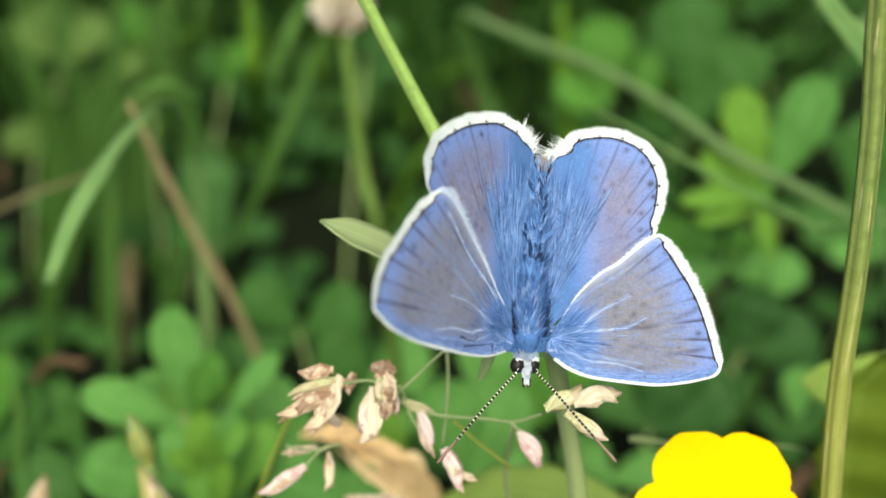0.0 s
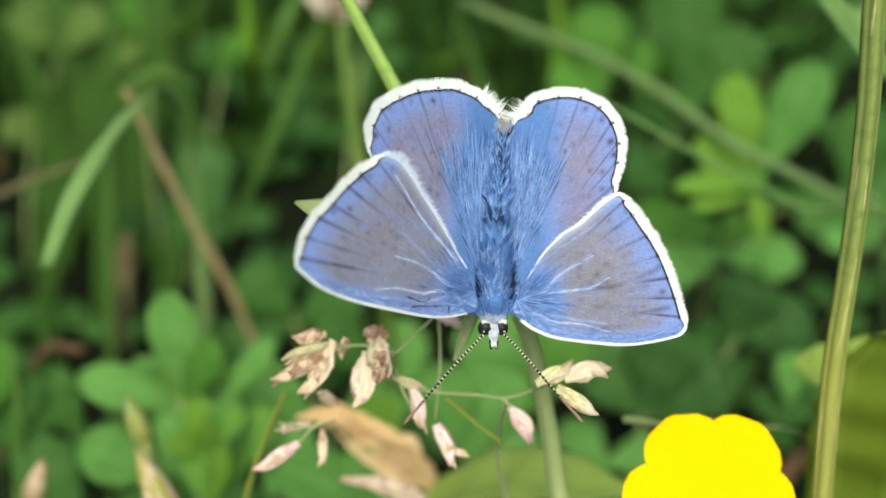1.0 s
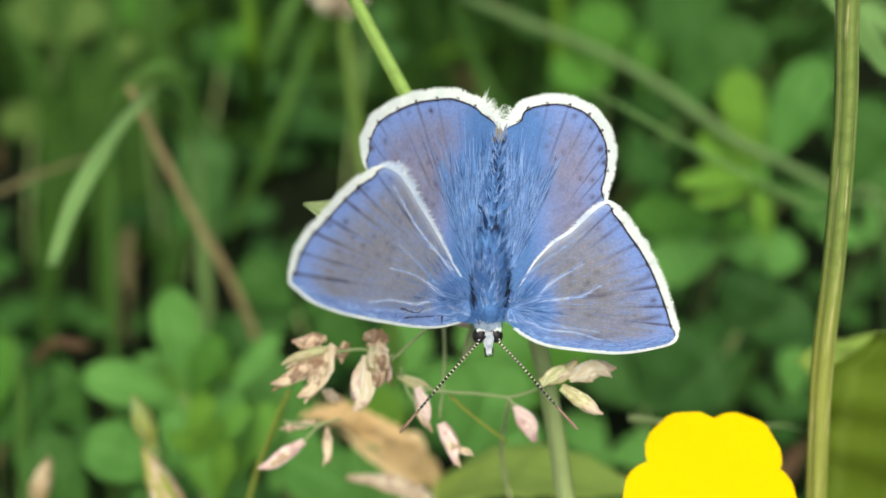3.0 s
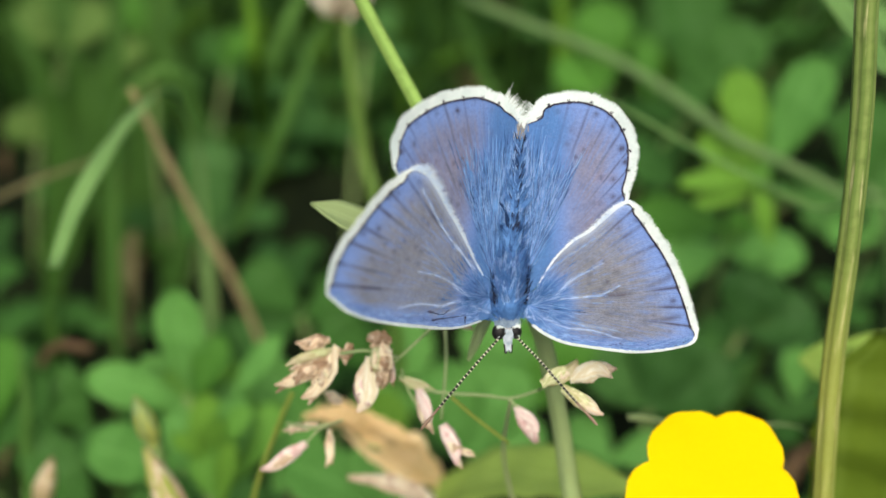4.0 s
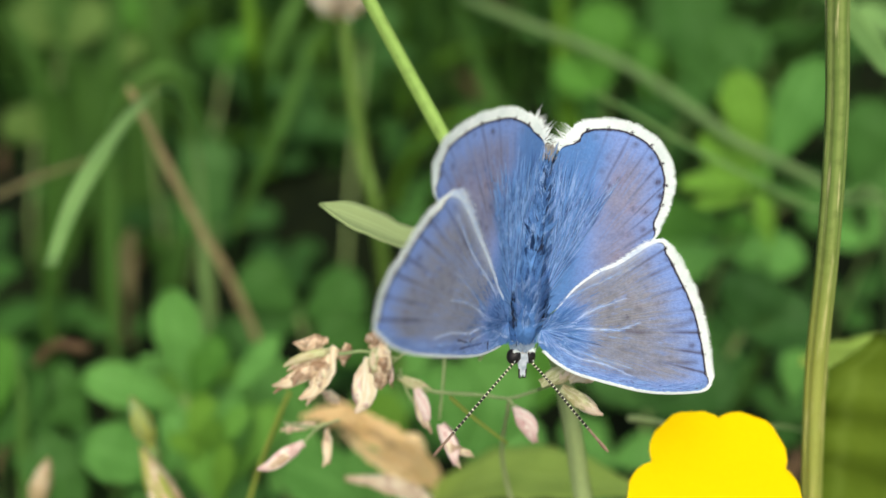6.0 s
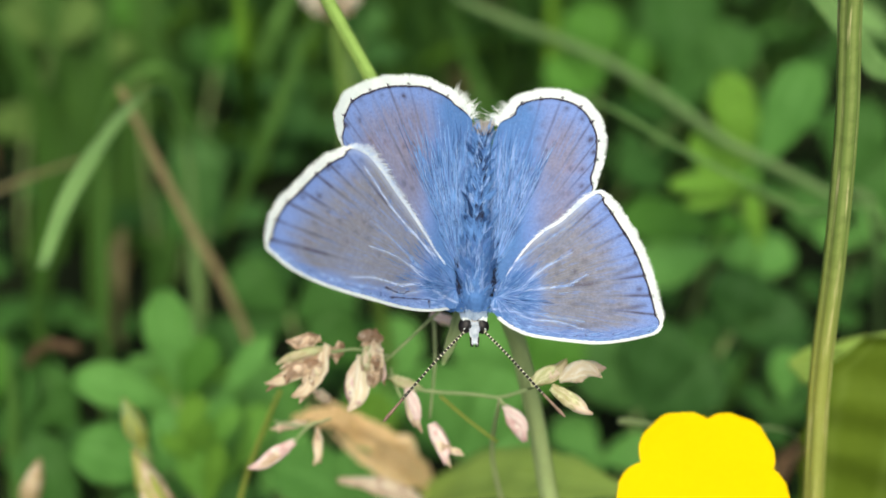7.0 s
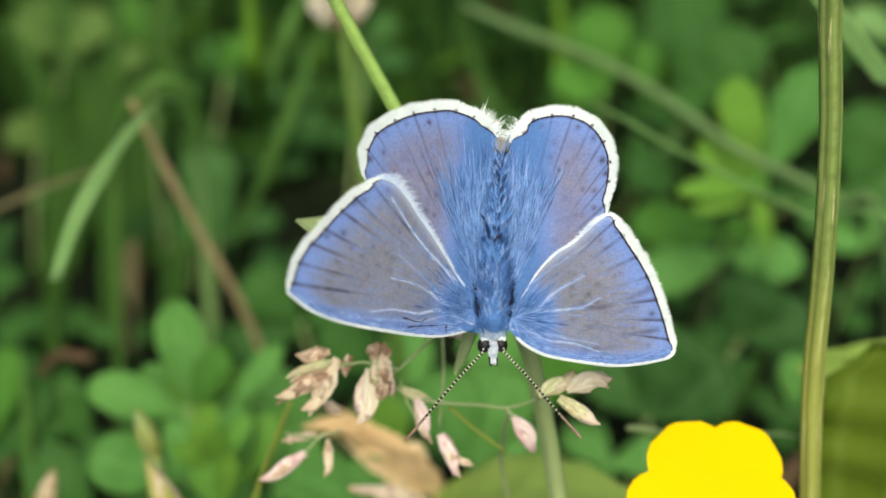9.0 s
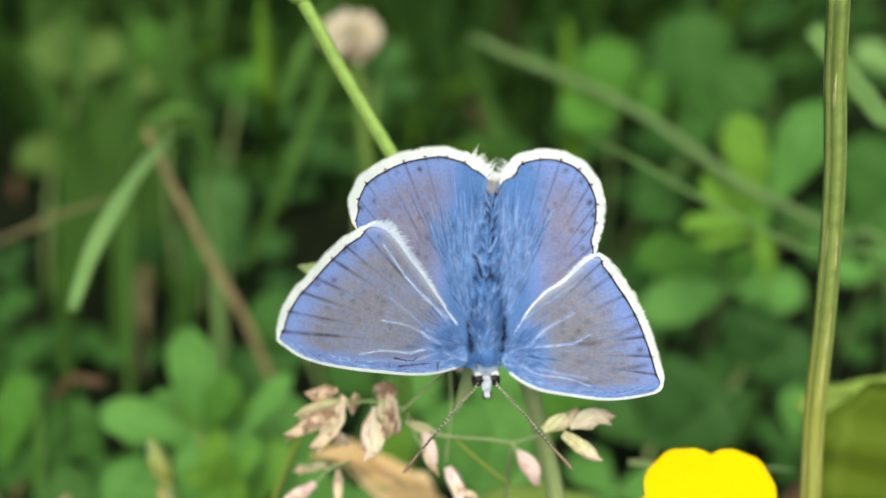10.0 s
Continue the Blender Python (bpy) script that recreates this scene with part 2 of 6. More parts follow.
def wing_material(name, grey):
    """Scaled wing: lilac-blue, dusky on the disc, clear blue by the body, dark veins; "marks" says where.
    UV x runs from the root to the edge, y round it."""
    m, nt, b = material(name, 0.6, 0.2)
    tc = nt.nodes.new("ShaderNodeTexCoord")
    marks = nt.nodes.new("ShaderNodeAttribute")
    marks.attribute_name = "marks"
    sep = node(nt, "ShaderNodeSeparateColor", i0=marks.outputs["Color"])
    dark, dusk, root = sep.outputs[0], sep.outputs[1], sep.outputs[2]
    streak = node(nt, "ShaderNodeMapping", Vector=tc.outputs["UV"], Scale=(3.0, 60.0, 1.0))
    n1 = noise_tex(nt, streak.outputs[0], 1.0, 5.0, 0.6)
    n2 = noise_tex(nt, tc.outputs["Object"], 260.0, 3.0)
    n3 = noise_tex(nt, tc.outputs["Object"], 4200.0, 3.0, 0.7)
    n4 = noise_tex(nt, tc.outputs["Object"], 1300.0, 4.0, 0.7)
    uneven = maths(nt, "ADD", maths(nt, "MULTIPLY", maths(nt, "SUBTRACT", n1, 0.5), 1.1), maths(nt, "MULTIPLY", maths(nt, "SUBTRACT", n2, 0.5), 0.7))
    lilac = mix(nt, n1, (0.114, 0.200, 0.49), (0.206, 0.316, 0.65))
    col = mix(nt, band(nt, maths(nt, "ADD", dusk, maths(nt, "MULTIPLY", uneven, 1.15)), 0.05, 1.3), lilac, mix(nt, n4, tuple(c * 0.55 for c in grey), tuple(c * 1.42 for c in grey)))
    patch = node(nt, "ShaderNodeMapping", Vector=tc.outputs["UV"], Scale=(7.0, 16.0, 1.0))
    n5 = noise_tex(nt, patch.outputs[0], 1.0, 3.0, 0.6)
    col = mix(nt, maths(nt, "MULTIPLY", maths(nt, "MULTIPLY", band(nt, n5, 0.50, 0.68), dusk), 0.5), col, (0.212, 0.204, 0.202) if grey[2] < 0.25 else (0.208, 0.202, 0.245))
    col = mix(nt, maths(nt, "MULTIPLY", maths(nt, "MULTIPLY", band(nt, n5, 0.47, 0.30), dusk), 0.60), col, lilac)
    col = mix(nt, maths(nt, "MULTIPLY", marks.outputs["Alpha"], maths(nt, "ADD", 0.1, n4), clamp=True), col, (0.31, 0.21, 0.20))
    col = mix(nt, band(nt, maths(nt, "ADD", root, maths(nt, "MULTIPLY", uneven, 0.6)), 0.1, 0.9), col, mix(nt, n1, (0.036, 0.125, 0.36), (0.115, 0.26, 0.56)))
    light = nt.nodes.new("ShaderNodeAttribute")
    light.attribute_name = "pale"
    col = mix(nt, maths(nt, "MULTIPLY", light.outputs["Fac"], maths(nt, "ADD", 0.45, maths(nt, "MULTIPLY", n1, 0.8)), clamp=True), col, (0.60, 0.71, 0.90))
    col = mix(nt, maths(nt, "MULTIPLY", dark, maths(nt, "ADD", 0.35, band(nt, n2, 0.38, 0.62)), clamp=True), col, (0.045, 0.042, 0.075))
    col = mix(nt, maths(nt, "MULTIPLY", band(nt, n3, 0.45, 0.75), 0.30), col, (0.085, 0.09, 0.17))
    col = mix(nt, maths(nt, "MULTIPLY", band(nt, n3, 0.48, 0.28), 0.22), col, (0.27, 0.34, 0.62))
    nt.links.new(col, b.inputs["Base Color"])
    bump(nt, b, maths(nt, "ADD", n1, n3), 0.5, 0.00012)
    b.inputs["Sheen Weight"].default_value = 0.15
    b.inputs["Sheen Tint"].default_value = (0.4, 0.55, 1, 1)
    return m


def ground_material():
    m, nt, b = material("soil_and_turf", 0.95, 0.1)
    tc = nt.nodes.new("ShaderNodeTexCoord")
    a, c = noise_tex(nt, tc.outputs["Object"], 60.0, 5.0), noise_tex(nt, tc.outputs["Object"], 3.0, 6.0)
    # soil near black: the shade among the plants is put into its colour
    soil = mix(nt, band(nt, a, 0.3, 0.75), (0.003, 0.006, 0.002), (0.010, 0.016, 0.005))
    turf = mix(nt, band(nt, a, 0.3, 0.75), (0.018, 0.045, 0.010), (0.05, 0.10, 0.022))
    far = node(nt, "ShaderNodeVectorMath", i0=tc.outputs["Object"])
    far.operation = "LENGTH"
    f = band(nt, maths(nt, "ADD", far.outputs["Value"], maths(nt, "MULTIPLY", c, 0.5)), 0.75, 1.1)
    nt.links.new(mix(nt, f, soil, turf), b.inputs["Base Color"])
    bump(nt, b, a, 0.5, 0.003)
    return m


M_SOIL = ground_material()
M_CLOVER = leaf_material("clover_leaf", (0.068, 0.210, 0.038), (0.128, 0.335, 0.072))
M_CLOVER_LIGHT = leaf_material("light_clover_leaf", (0.088, 0.25, 0.033), (0.156, 0.375, 0.060), rib=0.35)
# dusk, deep and dim: the same clover leaf with shade put into its colour
M_CLOVER_DUSK_SHADE = leaf_material("clover_leaf_dusk_shade", (0.030, 0.100, 0.024), (0.064, 0.172, 0.040))
M_CLOVER_DEEP_SHADE = leaf_material("clover_leaf_deep_shade", (0.019, 0.070, 0.016), (0.042, 0.128, 0.027))
M_CLOVER_MID = leaf_material("mid_clover_leaf", (0.044, 0.15, 0.018), (0.083, 0.24, 0.032))
M_CLOVER_DIM = leaf_material("clover_leaf_dimmed_as_shade", (0.025, 0.090, 0.017), (0.052, 0.155, 0.028))
M_CLOVER_OLIVE = leaf_material("olive_clover_leaf", (0.075, 0.155, 0.030), (0.125, 0.225, 0.052))
M_CLOVER_LIME = leaf_material("young_clover_leaf", (0.092, 0.235, 0.024), (0.155, 0.345, 0.042), through=0.4)
M_LOWLEAF = leaf_material("low_yellow_green_leaf", (0.19, 0.32, 0.05), (0.29, 0.43, 0.09), through=0.3, rib=0.2, stripes=5)
M_OLIVE = leaf_material("olive_leaf", (0.095, 0.165, 0.013), (0.165, 0.255, 0.024), through=0.4, rib=0.1, stripes=3)
M_GRASS = leaf_material("grass_blade", (0.020, 0.066, 0.011), (0.052, 0.135, 0.020), stripes=7)
M_GRASS_BRIGHT = leaf_material("bright_grass_blade", (0.07, 0.18, 0.014), (0.12, 0.27, 0.022), stripes=7)
M_GRASS_PALE = leaf_material("pale_grass_blade", (0.12, 0.26, 0.075), (0.22, 0.40, 0.13), stripes=7)
M_GRASS_MID = leaf_material("mid_green_blade", (0.06, 0.155, 0.026), (0.10, 0.23, 0.046), stripes=7)
M_GRASS_LONG = leaf_material("pale_long_stem", (0.11, 0.21, 0.070), (0.17, 0.29, 0.105), stripes=7)
M_STRAW = leaf_material("dry_straw", (0.31, 0.25, 0.12), (0.46, 0.38, 0.20), stripes=5, through=0.2)
M_DEAD = leaf_material("dead_brown_blade", (0.065, 0.044, 0.024), (0.14, 0.092, 0.05), stripes=5, through=0.2)
M_PALEHUSK = husk_material("pale_husk", (0.93, 0.90, 0.76), (0.82, 0.74, 0.52), (0.72, 0.50, 0.40), 0.35)
M_WITHER = leaf_material("withered_leaf", (0.70, 0.49, 0.21), (0.96, 0.79, 0.46), stripes=6, through=0.3)
M_CREAM = husk_material("cream_husk", (0.95, 0.90, 0.72), (0.80, 0.66, 0.44), (0.40, 0.21, 0.12), 0.55)
M_PINK = husk_material("pink_husk", (0.95, 0.89, 0.82), (0.84, 0.64, 0.60), (0.55, 0.27, 0.26), 0.5)
M_BROWN = husk_material("brown_husk", (0.93, 0.82, 0.64), (0.72, 0.51, 0.33), (0.24, 0.12, 0.06), 0.7)
M_GREENISH = husk_material("green_husk", (0.84, 0.84, 0.58), (0.58, 0.62, 0.30), (0.50, 0.36, 0.20), 0.4)
M_STEM = stalk_material("fresh_stem", (0.215, 0.36, 0.080), (0.265, 0.42, 0.10), (0.34, 0.49, 0.15), 6, (0.235, 0.315, 0.13))
M_STALK = stalk_material("ribbed_stalk", (0.14, 0.215, 0.05), (0.25, 0.33, 0.095), (0.58, 0.55, 0.28), 7, (0.35, 0.335, 0.06), 0.4)
M_THIN = mottled("thin_stem", (0.17, 0.28, 0.075), (0.30, 0.42, 0.15), 200.0, through=0.2)
M_TWIG = mottled("pale_twig", (0.26, 0.37, 0.15), (0.44, 0.50, 0.26), 500.0, through=0.2)
M_BRACT = leaf_material("pale_bract", (0.22, 0.34, 0.12), (0.36, 0.47, 0.22), stripes=4)
M_PETAL = mottled("yellow_petal", (0.95, 0.70, 0.001), (0.96, 0.72, 0.001), 200.0, 0.7, 0.03, 0.00002, through=0.4)
M_PALE_DRY = leaf_material("pale_dry_blade", (0.14, 0.135, 0.06), (0.23, 0.215, 0.105), stripes=6)
M_LIMEBUD = leaf_material("lime_bud", (0.26, 0.33, 0.055), (0.42, 0.47, 0.12), stripes=4)
M_OLIVE_STEM = mottled("olive_stem", (0.060, 0.125, 0.016), (0.105, 0.19, 0.03), 200.0)
M_BROWNED = mottled("browned_floret", (0.52, 0.36, 0.22), (0.74, 0.58, 0.42), 300.0, through=0.3)
M_HEAD = mottled("clover_floret", (0.86, 0.80, 0.62), (0.96, 0.93, 0.82), 300.0, through=0.45)
M_FORE = wing_material("forewing_scales", (0.196, 0.202, 0.222))
M_HIND = wing_material("hindwing_scales", (0.200, 0.200, 0.285))
M_FRINGE = mottled("white_fringe", (0.69, 0.78, 0.78), (0.85, 0.91, 0.91), 900.0, 0.8, 0.1, 0.0001, through=0.2)
M_COLLAR = mottled("blue_grey_collar", (0.10, 0.17, 0.28), (0.36, 0.46, 0.60), 2000.0, 0.8, 0.1, 0.0001)
M_VEIN = mottled("dusky_vein", (0.03, 0.03, 0.06), (0.09, 0.09, 0.16), 1500.0, 0.7, 0.1, 0.0001)
M_LINE = mottled("dark_margin", (0.012, 0.011, 0.02), (0.05, 0.045, 0.075), 900.0, 0.7, 0.2, 0.0001)
M_FUR = mottled("blue_fur", (0.050, 0.145, 0.40), (0.14, 0.315, 0.66), 1200.0, 0.7, 0.2, 0.0001, through=0.1, fine_scale=6000.0)
M_EDGE = mottled("pale_edge_hair", (0.46, 0.60, 0.82), (0.76, 0.84, 0.92), 900.0, 0.8, 0.1, 0.0001, through=0.2)
# near black, for painted shade in the clefts and for the dark chevrons
M_GAP_SHADE_AND_MARK = mottled("gap_shade_and_dark_mark", (0.006, 0.009, 0.022), (0.02, 0.03, 0.07), 900.0, 0.8, 0.1, 0.0001)
M_LILAC = mottled("lilac_blue_scale", (0.085, 0.17, 0.42), (0.17, 0.28, 0.60), 1500.0, 0.6, 0.2, 0.0001, fine_scale=6000.0)
M_FUR_DARK_AND_SHADE = mottled("dark_blue_fur_and_shade", (0.012, 0.035, 0.11), (0.05, 0.14, 0.38), 1200.0, 0.7, 0.2, 0.0001, fine_scale=6000.0)
M_FUR_PALE = mottled("pale_blue_fur", (0.16, 0.31, 0.62), (0.33, 0.49, 0.80), 1200.0, 0.7, 0.2, 0.0001, through=0.1)
M_VEIN_PALE = mottled("pale_vein_hair", (0.34, 0.50, 0.82), (0.56, 0.69, 0.92), 1200.0, 0.7, 0.2, 0.0001, through=0.1)
M_SKIN = mottled("body_scales", (0.03, 0.085, 0.23), (0.085, 0.21, 0.50), 1500.0, 0.7, 0.2, 0.0002)
M_FACE = mottled("pale_face_hair", (0.24, 0.30, 0.38), (0.60, 0.66, 0.72), 2000.0, 0.8, 0.1, 0.0001)
M_TUFT = mottled("grey_tuft", (0.17, 0.17, 0.17), (0.36, 0.34, 0.31), 2000.0, 0.8, 0.1, 0.0001)
M_BAND = mottled("cream_band", (0.74, 0.75, 0.52), (0.90, 0.90, 0.70), 2000.0, 0.8, 0.1, 0.0001)
M_EYE = mottled("black_eye", (0.004, 0.004, 0.005), (0.012, 0.011, 0.012), 2000.0, 0.45, 0.3, 0.0001)
M_BLACK = mottled("black_shaft", (0.006, 0.006, 0.005), (0.018, 0.016, 0.014), 2000.0, 0.5, 0.3, 0.0001)
M_RUST = mottled("rust_tip", (0.13, 0.08, 0.055), (0.26, 0.18, 0.13), 2000.0, 0.5, 0.3, 0.0001)
TOWARDS = Vector((0.05, 0.45, 0.9))      # the way most leaves face, to the light


# ---- ground ----
def ground():
    bm = bmesh.new()
    radii = [0.0] + [0.02 * 1.16 ** k for k in range(70)]
    rings = []
    for j, r in enumerate(radii):
        ring = []
        for i in range(72):
            w = 2 * math.pi * i / 72
            x, y = r * math.cos(w), 0.2 + r * math.sin(w)
            lump = 0.006 * noise.noise((x * 25, y * 25, 0)) + 0.004 * noise.noise((x * 70, y * 70, 3))
            ring.append(bm.verts.new((x, y, lump - 0.004 - 0.0006 * r)))
            if r == 0:
                ring = ring * 72
                break
        rings.append(ring)
    for j in range(len(radii) - 1):
        for i in range(72):
            k = (i + 1) % 72
            q = [rings[j][i], rings[j][k], rings[j + 1][k], rings[j + 1][i]]
            bm.faces.new(q[1:] if j == 0 else q)
    bmesh.ops.recalc_face_normals(bm, faces=bm.faces)
    stuff("ground", bm, M_SOIL, "soil under the meadow plants, their shade put into its colour", "ground", kind="structure")


ground()


# ---- the butterfly ----
def smooth(x, lo, hi):
    q = np.clip((x - lo) / (hi - lo), 0, 1)
    return q * q * (3 - 2 * q)


def wing(butterfly, name, label, outline, root, lo, hi, slope, mat, veins, rim, seed, hind=None, lines=(), smears=()):
    """A wing: scaled membrane with its markings, dark margin line and white fringe.
    lo, hi: the stretch of the outline that is fringed; slope: the plane in which the wing lies;
    veins: how many veins reach the margin; rim: the fringe's width at lo and at hi;
    hind: the stretch with a pale hind edge; lines: pale veins from the root; smears: dusky streaks."""
    rt = Vector((*root, 0))

    def at(p, up=0.0):
        q = (p - rt).length
        return Vector((p.x, p.y, slope[0] * p.x + slope[1] * p.y + slope[2] + up + 0.05 * math.sin(q * 0.9 + p.y * 0.5))) / 1000
    rnd = random.Random(seed)
    n, steps = 360, 56
    edge = spline([(x, y, 0) for x, y in outline], n, closed=True)
    a, b = int(lo * n), int(hi * n)
    arc = [0.0]
    for i in range(a, b):
        arc.append(arc[-1] + (edge[(i + 1) % n] - edge[i]).length)
    ends = [arc[-1] * (k + 0.5) / veins + rnd.gauss(0, 0.1) for k in range(veins)]
    near = {i: min(abs(arc[i - a] - e) for e in ends) for i in range(a, b + 1)}
    inner = []
    for i, p in enumerate(edge):
        t = (edge[(i + 1) % n] - edge[i - 1]).normalized()
        nor = Vector((t.y, -t.x, 0))
        if nor.dot(p - rt) < 0:
            nor = -nor
        u = i / n
        wide = 0.05
        if lo < u < hi:
            f = min(1, (u - lo) / 0.05, (hi - u) / 0.05)
            wide += (lerp(rim, (u - lo) / (hi - lo)) - 0.05) * f
        inner.append(p - nor * wide)
    # the membrane, upper and lower side
    co = np.array([at(rt + (p - rt) * (0.02 + 0.98 * s / steps)) for s in range(steps + 1) for p in inner])
    flat = co[:, :2] * 1000
    count = len(co)
    ring = [(s * n + i, (s + 1) * n + i, (s + 1) * n + (i + 1) % n, s * n + (i + 1) % n) for s in range(steps) for i in range(n)]
    if (Vector(co[ring[n * steps // 2][1]]) - Vector(co[ring[n * steps // 2][0]])).cross(Vector(co[ring[n * steps // 2][3]]) - Vector(co[ring[n * steps // 2][0]])).z < 0:
        ring = [f[::-1] for f in ring]
    low = [tuple(v + count for v in f[::-1]) for f in ring]
    wall = [(steps * n + i, steps * n + i + count, steps * n + (i + 1) % n + count, steps * n + (i + 1) % n) for i in range(n)]
    mesh = bpy.data.meshes.new(name)
    mesh.from_pydata(np.concatenate([co, co - (0, 0, 0.00006)]).tolist(), [], ring + low + wall)
    uv = mesh.uv_layers.new(name="UVMap")
    corner = np.empty(len(mesh.loops), dtype=np.int32)
    mesh.loops.foreach_get("vertex_index", corner)
    corner %= count
    uv.data.foreach_set("uv", np.stack([corner // n / steps, corner % n / n * 4], 1).ravel())
    # markings: dark veins and rows of faint spots, the dusky disc, the blue of the root, rusty smudges
    line = np.array([(p.x, p.y) for p in inner])

    def away(i0, i1):
        pts = line[[i % n for i in range(i0, i1, 3)]]
        return np.sqrt(((flat[:, None, :] - pts[None]) ** 2).sum(2)).min(1)
    margin, f = away(a, b), np.repeat(0.02 + 0.98 * np.arange(steps + 1) / steps, n)
    base = np.hypot(flat[:, 0] - root[0], flat[:, 1] - root[1])
    reach = np.full(n, 9.0)
    for i, d in near.items():
        reach[i % n] = d
    reach = np.tile(reach, steps + 1) * f ** 0.7
    run = np.tile([0.62 + 0.12 * math.sin(i * 0.05 + seed) for i in range(n)], steps + 1)
    dark = np.exp(-(reach / 0.13) ** 2) * smooth(f, run - 0.1, run + 0.28) * (0.8 if mat is M_FORE else 0.5)
    rust = np.zeros(count)
    for e in ends:
        i = a + min(range(len(arc)), key=lambda j: abs(arc[j] - e - 0.5 * arc[-1] / veins))
        for q, size, deep in ((0.48, 0.24, 0.35), (0.58, 0.24, 0.45), (0.68, 0.22, 0.45), (0.75, 0.20, 0.45), (0.84, 0.20, 0.45), (0.955, 0.24, 0.65)):
            if rnd.random() < 0.3:
                continue
            c = rt + (inner[i % n] - rt) * (q + rnd.gauss(0, 0.025)) + Vector((rnd.gauss(0, 0.2), rnd.gauss(0, 0.2), 0))
            g = np.exp(-((flat[:, 0] - c.x) ** 2 + (flat[:, 1] - c.y) ** 2) / size ** 2)
            dark = np.maximum(dark, deep * g * (1.35 if mat is M_HIND else 1.0))
            if 0.65 < q < 0.9:
                rust = np.maximum(rust, rnd.uniform(0.0, 0.4 if mat is M_HIND else 0.15) * np.exp(-((flat[:, 0] - c.x) ** 2 + (flat[:, 1] - c.y) ** 2) / 0.5 ** 2))
    if mat is M_FORE:
        front = away(0, a) if lo < 0.33 and slope[0] < 0 else away(b, n - 2)
        dusk = smooth(front, 0.1, 1.7) * smooth(margin, -0.4, 3.0) * smooth(base, 1.8, 5.0)
        blue = 1 - smooth(base, 1.4, 4.8)
    else:
        side = away(b, n - 2) if slope[0] < 0 else away(2, a)
        dusk = smooth(side, 2.2, 5.6) * smooth(margin, -0.4, 2.8) * smooth(base, 3.0, 6.0)
        blue = 1 - smooth(side, 1.2, 5.2)
    for pts in smears:
        path = np.array([p[:2] for p in spline([(x, y, 0) for x, y in pts], 40)])
        dark = np.maximum(dark, 0.5 * np.exp(-np.sqrt(((flat[:, None, :] - path[None]) ** 2).sum(2)).min(1) ** 2 / 0.05))
    dark *= 1 - 0.85 * blue
    pale = np.zeros(count)
    if hind:
        back = away(int(hind[0] * n), int(hind[1] * n))
        pale = np.exp(-(back / 0.38) ** 2) * smooth(base, 2.0, 7.0) * 0.42
    for k, pts in enumerate(lines):
        path = np.array([p[:2] for p in spline([(x, y, 0) for x, y in pts], 60)])
        gap = np.sqrt(((flat[:, None, :] - path[None]) ** 2).sum(2))
        pale = np.maximum(pale, np.exp(-(gap.min(1) / 0.115) ** 2) * (0.85 if k < 3 else 0.55) * (1 - 0.6 * gap.argmin(1) / 59))
    soft = mesh.attributes.new("pale", "FLOAT", "POINT")
    soft.data.foreach_set("value", np.concatenate([pale, pale]).astype(np.float32))
    marks = np.stack([dark, dusk, blue, rust], 1)
    layer = mesh.attributes.new("marks", "FLOAT_COLOR", "POINT")
    layer.data.foreach_set("color", np.concatenate([marks, marks]).astype(np.float32).ravel())
    mesh.polygons.foreach_set("use_smooth", [True] * len(mesh.polygons))
    mesh.materials.append(mat)
    mesh.update()
    w_ob = new(name, mesh)
    w_ob.parent = butterfly
    tagged(w_ob, label)
    bm = bmesh.new()                                   # the thin dark line inside the fringe, thicker where a vein ends
    for i in range(a + 2, b - 2):
        k = (i + 1) % n
        p, q = inner[i % n], inner[k]
        d0, d1 = (edge[i % n] - p), (edge[k] - q)
        w0, w1 = (0.085 + 0.05 * math.exp(-(near[j] / 0.22) ** 2) + 0.015 * math.sin(j * 0.9) for j in (i, i + 1))
        bm.faces.new([bm.verts.new(v) for v in (at(p + d0 * 0.07, 0.05), at(q + d1 * 0.07, 0.05), at(q - d1.normalized() * w1, 0.06), at(p - d0.normalized() * w0, 0.06))])
        if near[i] < 0.13:
            for _ in range(3):
                st = p + d0 * rnd.uniform(0.0, 0.12)
                tip = st + d0 * rnd.uniform(0.06, 0.26) + (q - p) * rnd.gauss(0, 0.5)
                r0, r1 = at(st, 0.10), at(tip, 0.11)
                hair(bm, r0, r1 - r0, (r1 - r0).length, 0.00005, Vector((0, 0, 1)))
    part("margin_line", bm, M_LINE, w_ob, "thin dark line", local=True)
    bm = bmesh.new()                                   # white fringe: a soft band and loose hair scales along its rim
    for i in range(a, b):
        k = (i + 1) % n
        swell = 1 + 0.05 * math.cos(6.28 * near[i] / (arc[-1] / veins))
        bm.faces.new([bm.verts.new(v) for v in (at(inner[i % n], 0.02), at(inner[k], 0.02), at(inner[k].lerp(edge[k], 0.70), 0.0), at(inner[i % n].lerp(edge[i % n], 0.70), 0.0))])
        for _ in range(15):
            g = rnd.random()
            p, e = inner[i % n].lerp(inner[k], g), edge[i % n].lerp(edge[k], g)
            way = (e - p).normalized()
            cross = Vector((-way.y, way.x, 0))
            st = p.lerp(e, rnd.uniform(0.0, 0.62))
            far = rnd.uniform(0.78, 1.06) * swell + 0.05 * math.sin(i * 0.8 + seed) * math.sin(i * 0.23)
            tip = p.lerp(e, max(far, 0.3)) + cross * rnd.gauss(0, 0.16)
            if rnd.random() < 0.45:
                tip = st.lerp(tip, 0.6)
            r0, r1 = at(st, 0.03 + 0.06 * rnd.random()), at(tip, 0.03 + 0.12 * rnd.random())
